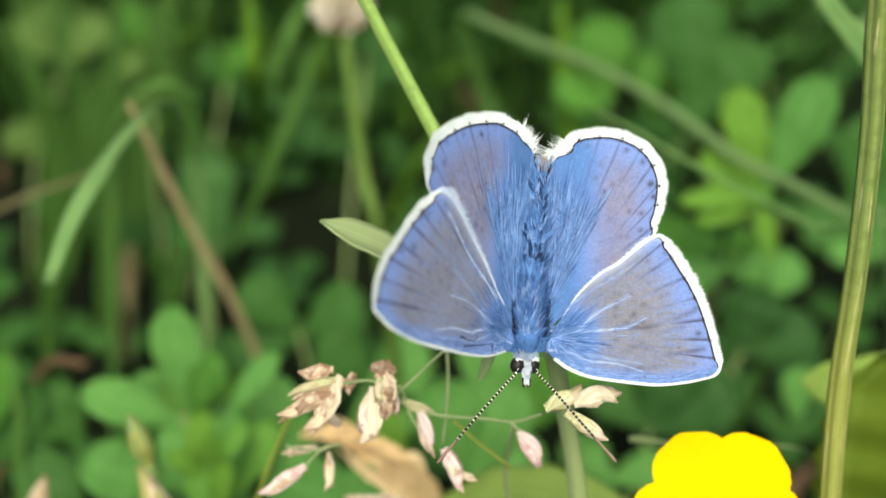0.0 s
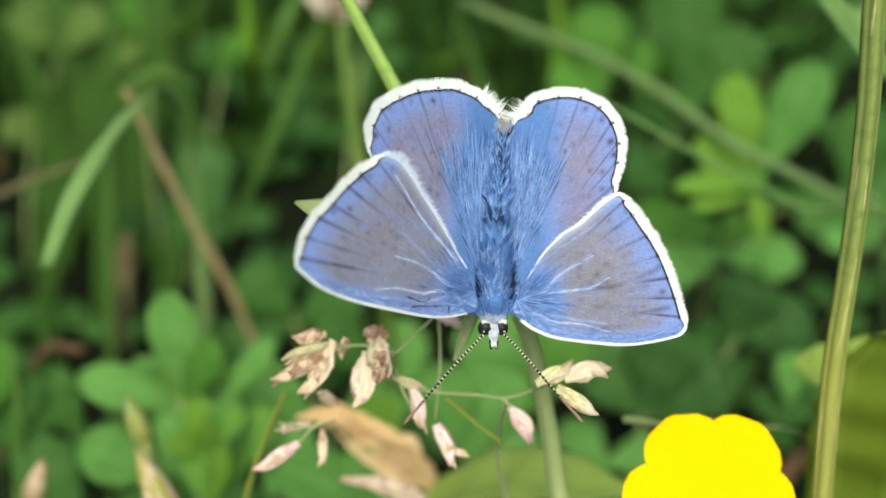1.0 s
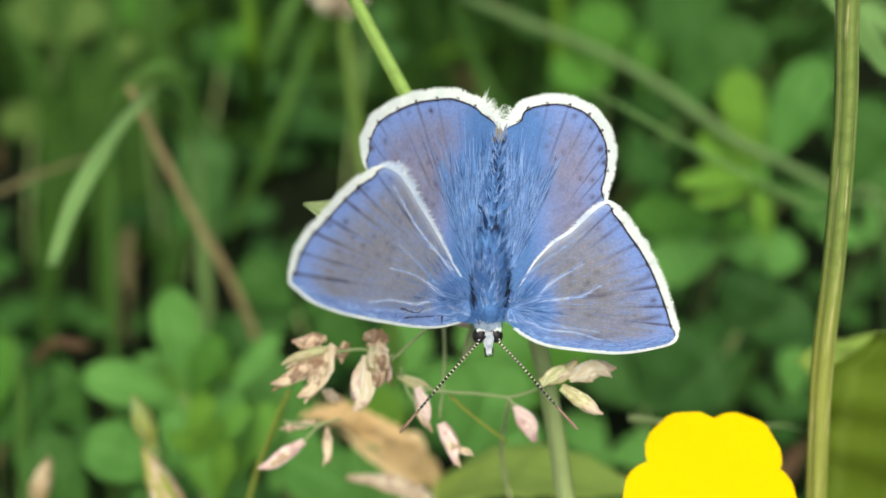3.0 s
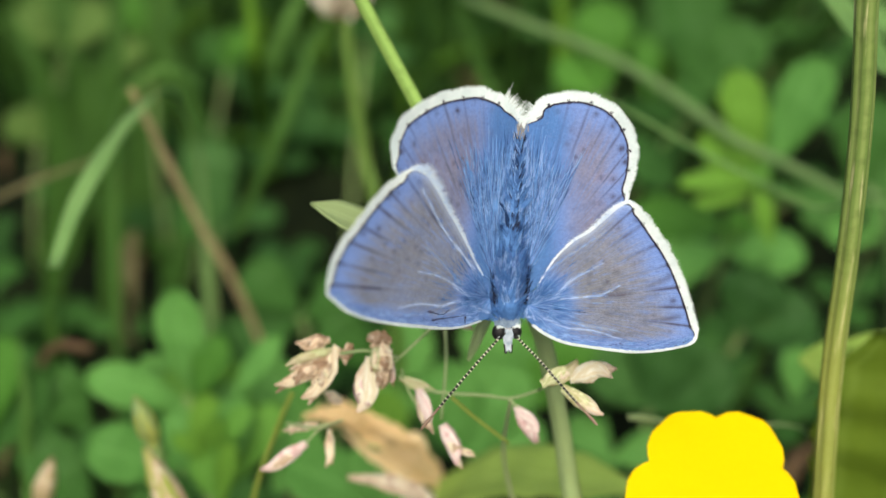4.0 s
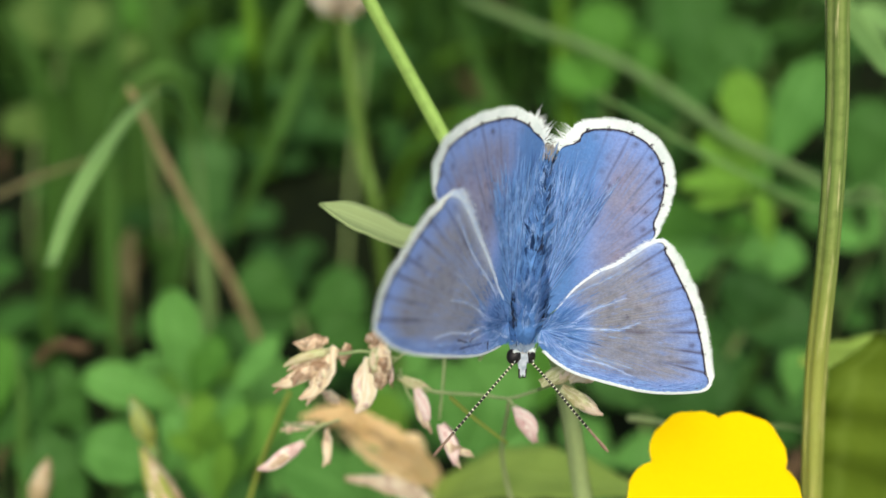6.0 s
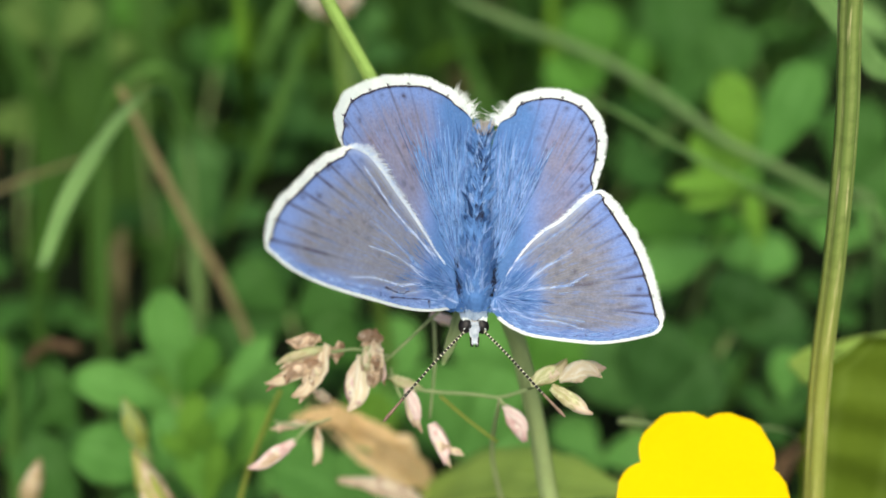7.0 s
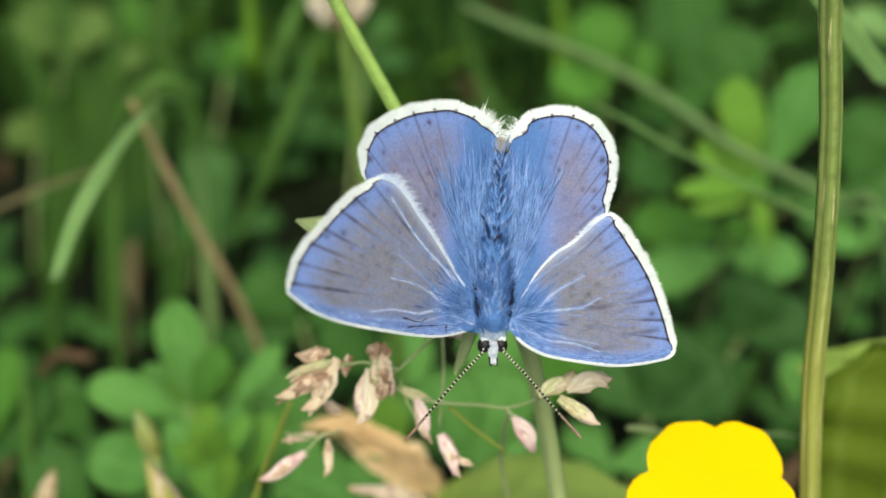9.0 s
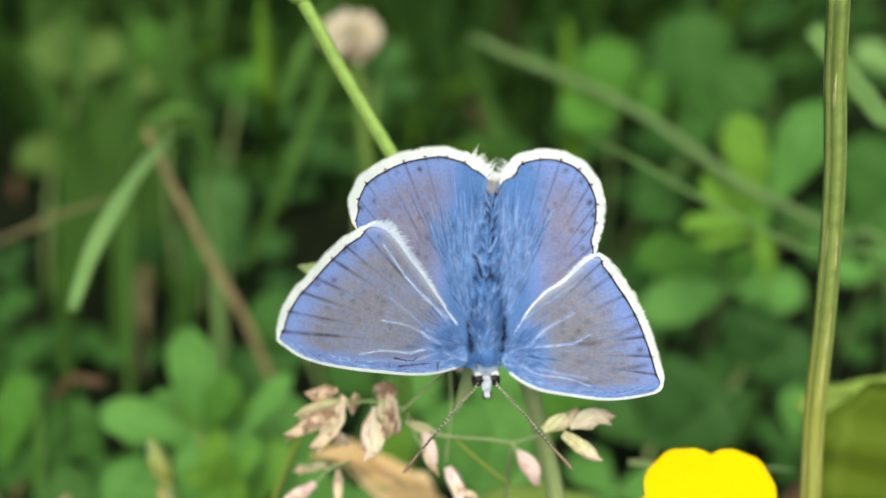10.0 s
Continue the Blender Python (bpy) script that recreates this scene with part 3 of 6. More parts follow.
            hair(bm, r0, r1 - r0, (r1 - r0).length, rnd.uniform(0.00003, 0.00007), Vector((0, 0, 1)))
    part("fringe", bm, M_FRINGE, w_ob, "white hair fringe", local=True)
    return w_ob, at, edge, inner, rt


WINGS = []


def butterfly_thing():
    bf = thing("butterfly", SIGHT @ pose(0.00285, -0.00347, -0.1042), "blue butterfly with open white-fringed wings, perched on a green stem", "butterfly")
    left = ([(-1.3, -0.9), (-4.7, 0.5), (-6.8, 0.5), (-9.2, 1.0), (-11.1, 1.0)], [(-2.5, 0.6), (-4.4, 1.2), (-6.0, 2.3), (-7.7, 3.1), (-9.2, 3.5)], [(-2.8, 2.5), (-6.7, 6.5), (-9.1, 9.8)], [(-3.3, 0.3), (-6.6, -0.2), (-9.1, 0.2), (-11.6, 0.6)], [(-4.7, 1.9), (-6.4, 3.5), (-8.5, 5.3)])
    right = ([(2.1, -1.4), (3.6, -1.6), (5.1, -2.2), (7.1, -2.4), (9.0, -3.0)], [(2.1, 0.2), (4.1, 0.2), (6.7, 0.5), (7.7, 0.7), (8.9, 1.5)], [(4.1, 0.2), (5.6, 1.9), (7.8, 3.4)], [(3.0, 1.8), (4.6, 3.4), (8.1, 6.1)], [(4.5, -1.6), (6.2, -1.9), (8.8, -2.3)])
    hl = wing(bf, "hindwing", "rounded lilac-blue hindwing", [(-1.1, 0.3), (-5.5, 4.4), (-9.2, 9.0), (-11.5, 11.2), (-12.1, 12.5), (-12.2, 13.5), (-11.9, 14.4), (-11.4, 15.4), (-10.5, 16.2), (-9.6, 16.7), (-8.4, 17.3), (-7.2, 17.7), (-5.7, 18.0), (-4.0, 18.2), (-2.3, 17.9), (-0.9, 17.4), (-0.1, 16.6), (0.7, 15.2), (0.8, 13.7), (0.3, 10.8), (0.0, 7.9), (-0.3, 4.5)],
              (-0.9, 1.6), 0.13, 0.77, (-0.6148, 0.0781, -1.49), M_HIND, 9, (0.8, 1.0, 1.02, 1.0), 3)
    hr = wing(bf, "hindwing", "rounded lilac-blue hindwing", [(1.8, 0.3), (1.4, 4.4), (1.5, 8.8), (1.8, 12.7), (2.3, 14.8), (2.6, 15.7), (3.0, 16.8), (3.8, 17.4), (4.8, 17.7), (6.1, 17.8), (7.2, 17.6), (8.3, 17.1), (9.1, 16.5), (9.8, 15.6), (10.3, 14.5), (10.6, 13.3), (10.6, 12.0), (10.4, 10.6), (10.0, 9.4), (9.5, 8.2), (7.3, 5.8), (4.5, 2.7)],
              (2.1, 1.6), 0.185, 0.865, (0.622, 0.0145, -2.205), M_HIND, 9, (0.95, 1.0, 0.85, 0.6), 4)
    fl = wing(bf, "forewing", "triangular grey-blue forewing with white edge", [(-1.3, -1.1), (-2.7, -1.5), (-4.9, -1.6), (-7.1, -1.3), (-9.6, -0.7), (-11.6, -0.2), (-13.9, 0.5), (-15.9, 1.4), (-17.2, 2.4), (-17.8, 3.0), (-17.9, 3.7), (-17.8, 4.6), (-17.4, 5.7), (-16.7, 6.8), (-15.6, 7.9), (-14.5, 9.1), (-13.4, 10.1), (-12.3, 10.9), (-11.2, 11.4), (-10.3, 11.5), (-8.9, 11.1), (-7.8, 10.0), (-6.7, 8.5), (-5.5, 7.0), (-4.4, 5.4), (-3.1, 3.5), (-1.9, 1.7)],
              (-1.4, 0.3), 0.325, 0.71, (-0.8249, -0.0543, -1.30), M_FORE, 7, (0.45, 0.76, 0.88, 0.8), 5, (0.70, 0.95), left)
    fr = wing(bf, "forewing", "triangular grey-blue forewing with white edge", [(2.0, -1.4), (2.4, 0.3), (3.6, 2.6), (4.5, 4.0), (5.6, 5.2), (6.9, 6.1), (8.0, 7.2), (8.9, 8.1), (9.9, 8.6), (10.9, 7.9), (11.9, 6.4), (12.7, 5.0), (13.5, 3.2), (14.2, 0.9), (14.7, -1.5), (14.6, -2.4), (14.2, -3.1), (13.2, -3.5), (11.6, -3.9), (9.9, -4.1), (8.3, -4.0), (6.4, -3.8), (5.1, -3.6), (4.0, -3.2), (2.9, -2.5)],
              (2.2, -0.4), 0.30, 0.615, (0.5868, 0.0326, -1.38), M_FORE, 7, (0.75, 0.9, 0.75, 0.45), 6, (0.06, 0.32), right,
              ([(8.0, 0.7), (9.6, 0.9), (11.3, 1.7), (12.5, 2.3)], [(9.8, 0.3), (10.8, 0.6), (11.7, 0.9)], [(8.1, -0.9), (9.5, -0.9), (10.9, -0.8)], [(10.4, -1.6), (12.0, -1.2), (13.3, -0.9)], [(7.9, -2.8), (9.4, -2.6), (10.8, -2.3)]))
    WINGS.extend(((hl[0], 0, 0.6, -0.7), (fl[0], 0, 1.0, 0.0), (hr[0], 1, 0.6, 0.7), (fr[0], 1, 1.0, 0.0)))
    rnd = random.Random(5)
    up = Vector((0, 0, 1))

    def lay(bm, at, st, tip, width, lift=0.06):
        a, b = at(st, lift), at(tip, lift + 0.06 * rnd.random())
        hair(bm, a, b - a, (b - a).length, width, up)

    # white leading edges and the pale hair along the forewings' hind edges
    for (ob, at, edge, inner, rt), (lead, hind) in ((fl, ((0.03, 0.34), (0.70, 0.95))), (fr, ((0.60, 0.975), (0.06, 0.32)))):
        n = len(edge)
        cen = sum(edge, Vector()) / n
        bm = bmesh.new()
        for i in range(int(lead[0] * n), int(lead[1] * n)):
            p, q = edge[i % n], edge[(i + 1) % n]
            d = (rt + (cen - rt) * 0.8 - p).normalized()
            d2 = (rt + (cen - rt) * 0.8 - q).normalized()
            bm.faces.new([bm.verts.new(v) for v in (at(p - d * 0.10, 0.0), at(q - d2 * 0.10, 0.0), at(q + d2 * 0.17, 0.10), at(p + d * 0.17, 0.10))])
            for _ in range(2):
                st = p.lerp(q, rnd.random()) + d * rnd.uniform(0.0, 0.16)
                lay(bm, at, st, st + (q - p).normalized() * rnd.uniform(-0.35, 0.35) + d * rnd.uniform(-0.05, 0.14), 0.00005, 0.10)
        part("leading_edge", bm, M_FRINGE, ob, "white leading edge", local=True)
        bm, wisp = bmesh.new(), bmesh.new()        # white hair that lies from the hind edge over the hindwing
        for k in range(1500):
            q = rnd.random() ** 1.25               # 0 at the corner, 1 by the body
            u = (hind[0] + (hind[1] - hind[0]) * (q if ob is fl[0] else 1 - q)) * n
            i = int(u)
            p = edge[i % n].lerp(edge[(i + 1) % n], u - i)
            along = (edge[(i + 1) % n] - edge[i % n]).normalized() * (1 if ob is fl[0] else -1)
            out = (p - cen - along * along.dot(p - cen)).normalized()
            full = (1.5 if ob is fl[0] else 0.75) * min(1.0, 0.3 + 5 * q) * (1.05 - 0.9 * q)
            st = p - out * rnd.uniform(0.0, 0.10) + along * rnd.gauss(0, 0.1)
            tip = st + (along * rnd.uniform(0.4, 0.9) + out * rnd.uniform(0.25, 0.95)) * full * rnd.uniform(0.3, 1.0)
            lay(wisp if k % 4 else bm, at, st, tip, 0.00004, 0.03)
        part("edge_hair", bm, M_FRINGE, ob, "white hair along the hind edge", local=True)
        part("edge_hair", wisp, M_EDGE, ob, "pale blue hair along the hind edge", local=True)
        for mat, count, reach, long in ((M_LILAC, 170, 1.0, (0.5, 1.1)), (M_FUR_PALE, 150, 0.8, (0.4, 0.9)), (M_VEIN, 30, 0.9, (0.12, 0.3))):
            bm = bmesh.new()
            for _ in range(count):
                q = rnd.random() ** 1.35           # densest by the body
                u = (lead[0] + 0.01 + (lead[1] - lead[0] - 0.04) * (q if ob is fl[0] else 1 - q)) * n
                i = int(u)
                p = edge[i % n].lerp(edge[(i + 1) % n], u - i)
                mid = (rt + (cen - rt) * 0.9 - p).normalized()
                along = (edge[(i + 1) % n] - edge[i % n]).normalized()
                if along.dot(p - rt) < 0:
                    along = -along
                mid = (mid - along * mid.dot(along)).normalized()
                st = p + mid * (0.2 + rnd.random() ** 1.6 * reach * (1.25 - 0.85 * q)) - along * 0.5
                way = along + mid * rnd.gauss(0.06, 0.10)
                lay(bm, at, st, st + way * rnd.uniform(*long), 0.00005, 0.03)
            part("edge_scale", bm, mat, ob, "blue scales along the leading edge", local=True)

    def strands(ob, at, name, mat, lines, width, loose, label, per=16.0, long=(0.4, 0.9)):
        """Bundles of fine hair that follow a vein, thinning out towards its end."""
        bm = bmesh.new()
        for pts in lines:
            path = spline([(x, y, 0) for x, y in pts], 40)
            span = sum((q - p).length for p, q in zip(path, path[1:]))
            for _ in range(int(span * per)):
                q = rnd.random() ** 1.25
                i = min(int(q * 39), 38)
                way = (path[i + 1] - path[i]).normalized()
                cross = Vector((-way.y, way.x, 0))
                st = path[i] + cross * rnd.gauss(0, loose * (1.3 - q))
                lay(bm, at, st, st + (way + cross * rnd.gauss(0, 0.12)) * rnd.uniform(*long) * (1.2 - 0.6 * q), width * (1.15 - 0.6 * q), 0.04)
        part(name, bm, mat, ob, label, local=True)
    for (ob, at, edge, inner, rt), lines in ((fl, left), (fr, right)):
        strands(ob, at, "pale_vein", M_VEIN_PALE, lines[:3], 0.00004, 0.06, "pale blue hair along the veins", 9.0)
        strands(ob, at, "pale_vein", M_FUR_PALE, lines[3:], 0.00004, 0.06, "pale blue hair along the veins", 6.0)
        strands(ob, at, "vein_hair", M_LILAC, lines, 0.00004, 0.30, "blue hair round the veins", 8.0)
    strands(fl[0], fl[1], "dark_vein", M_VEIN, ([(-8.3, 0.3), (-6.8, -0.2), (-6.1, 0.0)], [(-7.9, -0.5), (-6.0, -0.6), (-4.2, -0.7)], [(-4.2, -0.7), (-4.2, -1.0), (-4.2, -1.3)]), 0.00006, 0.015, "thin dark cell lines", 26.0, (0.2, 0.4))

    for ob, at, edge, inner, rt in (hl, hr):       # wisps at the inner corner of the hindwings
        n = len(edge)
        bm = bmesh.new()
        for _ in range(150):
            u = rnd.uniform(0.69, 0.775) if ob is hl[0] else rnd.uniform(0.18, 0.255)
            p, q = inner[int(u * n)], edge[int(u * n)]
            way = (q - p).normalized() + Vector((rnd.gauss(0, 0.22), rnd.gauss(0.25, 0.22), 0))
            lay(bm, at, p.lerp(q, 0.3 * rnd.random()), p + way * rnd.uniform(0.7, 1.5), 0.00005, 0.03)
        part("corner_hair", bm, M_FRINGE, ob, "long white wisps", local=True)
    # long blue hair over the wing roots, lying outwards
    for (ob, at, edge, inner, rt), kind in ((hl, 0), (hr, 0), (fl, 1), (fr, 1)):
        n = len(edge)
        # the dark strands are dark fur and also paint the shade between hairs
        for mat, count, wide in ((M_FUR, 900 if kind == 0 else 300, 0.00005), (M_FUR_DARK_AND_SHADE, 420 if kind == 0 else 30, 0.00005), (M_FUR_PALE, 650 if kind == 0 else 200, 0.00004), (M_LILAC, 420 if kind == 0 else 120, 0.00005)):
            bm = bmesh.new()
            for _ in range(count):
                if kind == 0:       # along the abdomen side of the hindwing
                    i = rnd.randrange(int(0.76 * n), n - 2) if ob is hl[0] else rnd.randrange(2, int(0.2 * n))
                    e = edge[i].lerp(sum(edge, Vector()) / n, min(1.1, abs(rnd.gauss(0, 0.45))))
                    f = rnd.random() ** 1.15 * 0.88
                else:
                    e = edge[rnd.randrange(n)]
                    f = abs(rnd.gauss(0, 0.13))
                st = rt + (e - rt) * min(f, 0.9)
                way = (e - rt).normalized() + Vector((rnd.gauss(0, 0.11), rnd.gauss(0, 0.11), 0))
                long = rnd.uniform(1.0, 4.2) * (1.1 - 0.5 * f) if kind == 0 else rnd.uniform(0.5, 1.5)
                a, b = at(st, 0.06), at(st + way * long, 0.08 + 0.2 * rnd.random())
                hair(bm, a, b - a, (b - a).length, wide, up)
            part("wing_hair", bm, mat, ob, "", local=True)
    # body
    U = Vector
    axis = [U((0.5, -1.2, -1.55)), U((0.5, 1.0, -1.2)), U((0.55, 4.0, -1.15)), U((0.68, 7.0, -1.2)), U((0.95, 10.5, -1.3)), U((1.28, 14.6, -1.5))]
    sc = [p / 1000 for p in axis]
    bm = tube(bmesh.new(), sc[2:], [0.00125, 0.0013, 0.00115, 0.0008], 18, 24)
    abdomen = part("abdomen", bm, M_SKIN, bf, "slender dark blue abdomen", local=True)
    bm = ball(bmesh.new(), U((0.5, 0.6, -1.25)) / 1000, (0.0014, 0.0029, 0.0015), 24, 16)
    thorax = part("thorax", bm, M_SKIN, bf, "furry blue thorax", local=True)

    def fur(parent, mat, count, y0, y1, reach, width, length, spread, seed, rise=0.35):
        rr = random.Random(seed)
        bm = bmesh.new()
        path = spline(axis, 60)
        locks = []                  # the hair lies in locks that run together at their tips
        for _ in range(max(count // 11, 1)):
            w = rr.uniform(0.08, 0.92) * math.pi
            nor = Vector((math.cos(w), 0, math.sin(w)))
            locks.append((rr.uniform(y0, y1), w, Vector((nor.x * spread + rr.gauss(0, 0.26), rr.uniform(0.55, 1.1), rise * nor.z + rr.gauss(0, 0.16))), rr.uniform(*length)))
        for _ in range(count):
            y, w, way, long = rr.choice(locks)
            dy, dw = rr.gauss(0, 0.22), rr.gauss(0, 0.11)
            c = min(path, key=lambda q: abs(q.y - y - dy))
            rad = reach * (1.0 if y < 3.5 else max(0.62, 0.9 - 0.028 * (y - 3.5)))
            if y < -0.6:
                rad *= max(0.5, 1 - 0.38 * (-0.6 - y))
            nor = Vector((math.cos(w + dw), 0, math.sin(w + dw)))
            st = Vector((c.x, y + dy, c.z)) + nor * rad
            pull = Vector((math.cos(w) - nor.x, -dy, math.sin(w) - nor.z)) * rad
            hair(bm, st / 1000, way.normalized() * long + pull * 0.75, long * rr.uniform(0.75, 1.1) / 1000, width / 1000, nor)
        part("fur", bm, mat, parent, "", local=True)
    fur(thorax, M_FUR, 1700, -2.0, 3.6, 1.34, 0.065, (0.8, 1.9), 0.28, 1)
    # dark locks also carry the shade between tufts in their colour
    fur(thorax, M_FUR_DARK_AND_SHADE, 300, -1.8, 3.6, 1.30, 0.08, (0.7, 1.7), 0.3, 2)
    fur(thorax, M_LILAC, 700, -1.8, 3.6, 1.36, 0.06, (0.7, 1.7), 0.3, 8)
    fur(thorax, M_FUR_PALE, 700, -1.8, 3.2, 1.42, 0.045, (0.7, 1.7), 0.3, 3)
    fur(abdomen, M_FUR, 1300, 3.2, 14.0, 1.36, 0.075, (0.8, 1.8), 0.4, 4, 0.2)
    fur(abdomen, M_FUR_DARK_AND_SHADE, 200, 3.2, 13.8, 1.37, 0.09, (0.8, 1.8), 0.3, 6, 0.25)
    fur(abdomen, M_FUR_PALE, 380, 3.2, 14.0, 1.42, 0.05, (0.7, 1.4), 0.5, 7, 0.2)
    rr = random.Random(15)
    path = spline(axis, 60)
    bm, pale = bmesh.new(), bmesh.new()
    for k in range(8):      # ring by ring down the back: a dark gap under a fan of pale hair
        y0 = 6.1 + 1.05 * k + rr.gauss(0, 0.15)
        c = min(path, key=lambda q: abs(q.y - y0))
        deep = 18 if k == 0 else rr.choice((3, 5, 7))
        for out, count in ((bm, deep), (pale, 12)):
            for _ in range(count):
                s = rr.choice((-1, 1))
                o = rr.random() ** 0.8 * (0.5 if out is bm else 1.0)
                st = Vector((c.x + s * o * 0.7 + rr.gauss(0, 0.08), y0 + o * 0.65 + (0.45 if out is pale else 0) + rr.gauss(0, 0.14), c.z + 1.40 - 0.35 * o))
                hair(out, st / 1000, Vector((s * rr.uniform(0.1, 0.6), 1, 0.1 + rr.gauss(0, 0.1))), rr.uniform(0.35, 0.8) / 1000, 0.00009 if out is bm else 0.00006, up)
    for _ in range(90):     # a whorl of pale hair at the thorax's hind end
        w = rr.uniform(0.1, 0.9) * math.pi
        st = Vector((0.45 + 0.62 * math.cos(w), 2.75 + 0.55 * math.sin(w), 0.30 - 0.15 * abs(math.cos(w))))
        hair(pale, st / 1000, Vector((-math.sin(w), math.cos(w) * 0.7, 0.05)) * rr.choice((-1, 1)), rr.uniform(0.25, 0.55) / 1000, 0.00005, up)
    part("chevron", pale, M_FUR_PALE, abdomen, "pale chevron marks", local=True)
    part("chevron", bm, M_GAP_SHADE_AND_MARK, abdomen, "dark chevron marks", local=True)
    bm = bmesh.new()
    rr = random.Random(9)
    for _ in range(150):       # pale tuft at the abdomen's end
        st = Vector((1.28 + rr.gauss(0, 0.42), 14.2 + rr.uniform(-0.6, 0.5), -0.75 + rr.gauss(0, 0.2)))
        hair(bm, st / 1000, Vector((rr.gauss(0, 0.3), 1, rr.gauss(0.1, 0.2))), rr.uniform(0.5, 0.9) / 1000, 0.00010, up)
    part("tail_tuft", bm, M_TUFT, abdomen, "pale grey tuft", local=True)
    bm, tuft = bmesh.new(), bmesh.new()
    for s in (-1, 1):
        for _ in range(70):        # dark hairs stand in for shade in clefts between thorax and wing roots
            y = rr.gauss(0.7, 1.0)
            st = U((0.52 + s * (1.42 + 0.10 * y + rr.gauss(0, 0.10)), y, -0.45 + rr.uniform(-0.3, 0.25)))
            hair(bm, st / 1000, U((s * 0.25 + rr.gauss(0, 0.25), 1, 0.1)), rr.uniform(0.4, 0.9) / 1000, 0.00008, up)
        for _ in range(420):       # shoulder fur over the forewing roots
            st = U((0.5 + s * rr.uniform(0.6, 2.0), rr.uniform(-1.7, 0.6), rr.uniform(-1.3, -0.4)))
            hair(tuft, st / 1000, U((s * rr.uniform(0.4, 1.0), rr.uniform(0.1, 1.1), rr.gauss(0.1, 0.15))), rr.uniform(0.5, 1.2) / 1000, 0.00006, up)
    part("shoulder_fur", tuft, M_FUR, thorax, "", local=True)
    part("side_fur", bm, M_GAP_SHADE_AND_MARK, thorax, "dark hairs for the shade beside the wing roots", local=True)
    # head with eyes, palps and banded antennae
    H = U((0.47, -2.72, -1.35))
    head = part("head", ball(bmesh.new(), H / 1000, (0.00080, 0.00074, 0.0008), 18, 12), M_TUFT, bf, "small head with pale grey hair", local=True)
    for s in (-1, 1):
        e = H + U((s * 0.70, -0.05, 0.34))
        turn = Matrix.Rotation(radians(s * 22), 4, "Z")
        part("eye", ball(bmesh.new(), e / 1000, (0.00062, 0.00076, 0.00062), 18, 14, turn), M_EYE, head, "round black eye", local=True)
        bm = bmesh.new()
        for k in range(150):    # white scales over the eye's upper and inner rim
            w = rr.uniform(0.35, 1.0) * math.pi
            c = e + U((-s * 0.42 * math.cos(w) * -1, 0.50 * math.sin(w), 0.36)) + U((rr.gauss(0, 0.05), rr.gauss(0, 0.05), rr.uniform(-0.1, 0.12)))
            hair(bm, c / 1000, U((s * rr.uniform(0.1, 0.5), rr.uniform(-0.4, 0.3), 0.1)), rr.uniform(0.16, 0.34) / 1000, 0.00007, up)
        for k in range(14):     # the pale streak across the eye, at the antenna's foot
            c = e + U((-s * (0.20 - 0.03 * k), 0.12 - 0.035 * k, 0.56))
            hair(bm, c / 1000, U((s * 0.6, -0.8, 0)), 0.00016, 0.00008, up)
        part("eye_rim", bm, M_FRINGE, head, "white scale rim", local=True)
        pts = [(H + U((s * 0.24, -0.35, 0.50))) / 1000, (H + U((s * 0.20, -1.05, 0.66))) / 1000, (H + U((s * 0.15, -1.85, 0.68))) / 1000]
        palp = part("palp", tube(bmesh.new(), pts, [0.00022, 0.00016, 0.00006], 8, 8), M_FACE, head, "pale pointed palp", local=True)
        part("palp_tip", tube(bmesh.new(), [pts[1].lerp(pts[2], 0.45) + U((0, 0, 0.05)) / 1000, pts[2] + U((0, -0.10, 0.05)) / 1000], [0.00012, 0.00006], 8, 4), M_BLACK, palp, "black tip", local=True)
        part("palp_edge", tube(bmesh.new(), [p + U((s * 0.15, -0.05, 0.12)) / 1000 for p in pts[1:]], [0.00010, 0.00006], 6, 6), M_BLACK, palp, "black edge", local=True)
        bm = bmesh.new()
        for _ in range(90):     # white hair over the palp
            q = rr.random() * 0.72
            c = pts[0].lerp(pts[2], q) * 1000 + U((rr.gauss(-s * 0.03, 0.08 - 0.06 * q), 0, rr.uniform(0.16, 0.24)))
            hair(bm, c / 1000, U((rr.gauss(0, 0.2), -1, 0.05)), rr.uniform(0.25, 0.5) / 1000, 0.00007, up)
        part("palp_hair", bm, M_FACE, palp, "white hair", local=True)
        ant = [(-0.12, -3.1, -0.75), (-2.4, -5.4, -0.6), (-4.8, -8.1, -0.7), (-7.25, -11.0, -0.95)] if s < 0 else [(1.05, -3.05, -0.6), (3.0, -5.2, 0.4), (5.0, -7.7, 1.7), (7.35, -10.5, 3.1)]
        line = spline([U(p) / 1000 for p in ant], 60)
        shaft = part("antenna", tube(bmesh.new(), line[:48], [0.000105, 0.000105, 0.000105, 0.00011, 0.00011, 0.00011], 8, 40), M_BLACK, head, "black and white banded antenna", local=True)
        bm = bmesh.new()
        for k in range(1, 22):
            q = 1 + k * 2.1
            i = int(q)
            a = line[i].lerp(line[i + 1], q - i)
            d = (line[i + 1] - line[i]).normalized()
            size = 0.000122 if k < 15 else 0.000136
            ln = 0.000040 if k < 12 else (0.000035 if k < 17 else 0.000026)
            tube(bm, [a - d * ln, a + d * ln], [size, size], 8, 2)
        part("white_band", bm, M_BAND, shaft, "white rings", local=True)
        part("club_tip", tube(bmesh.new(), line[46:], [0.000118, 0.000115, 0.00012, 0.00015, 0.00017, 0.00008], 8, 14), M_RUST, shaft, "rust-brown club tip", local=True)
    bm = bmesh.new()
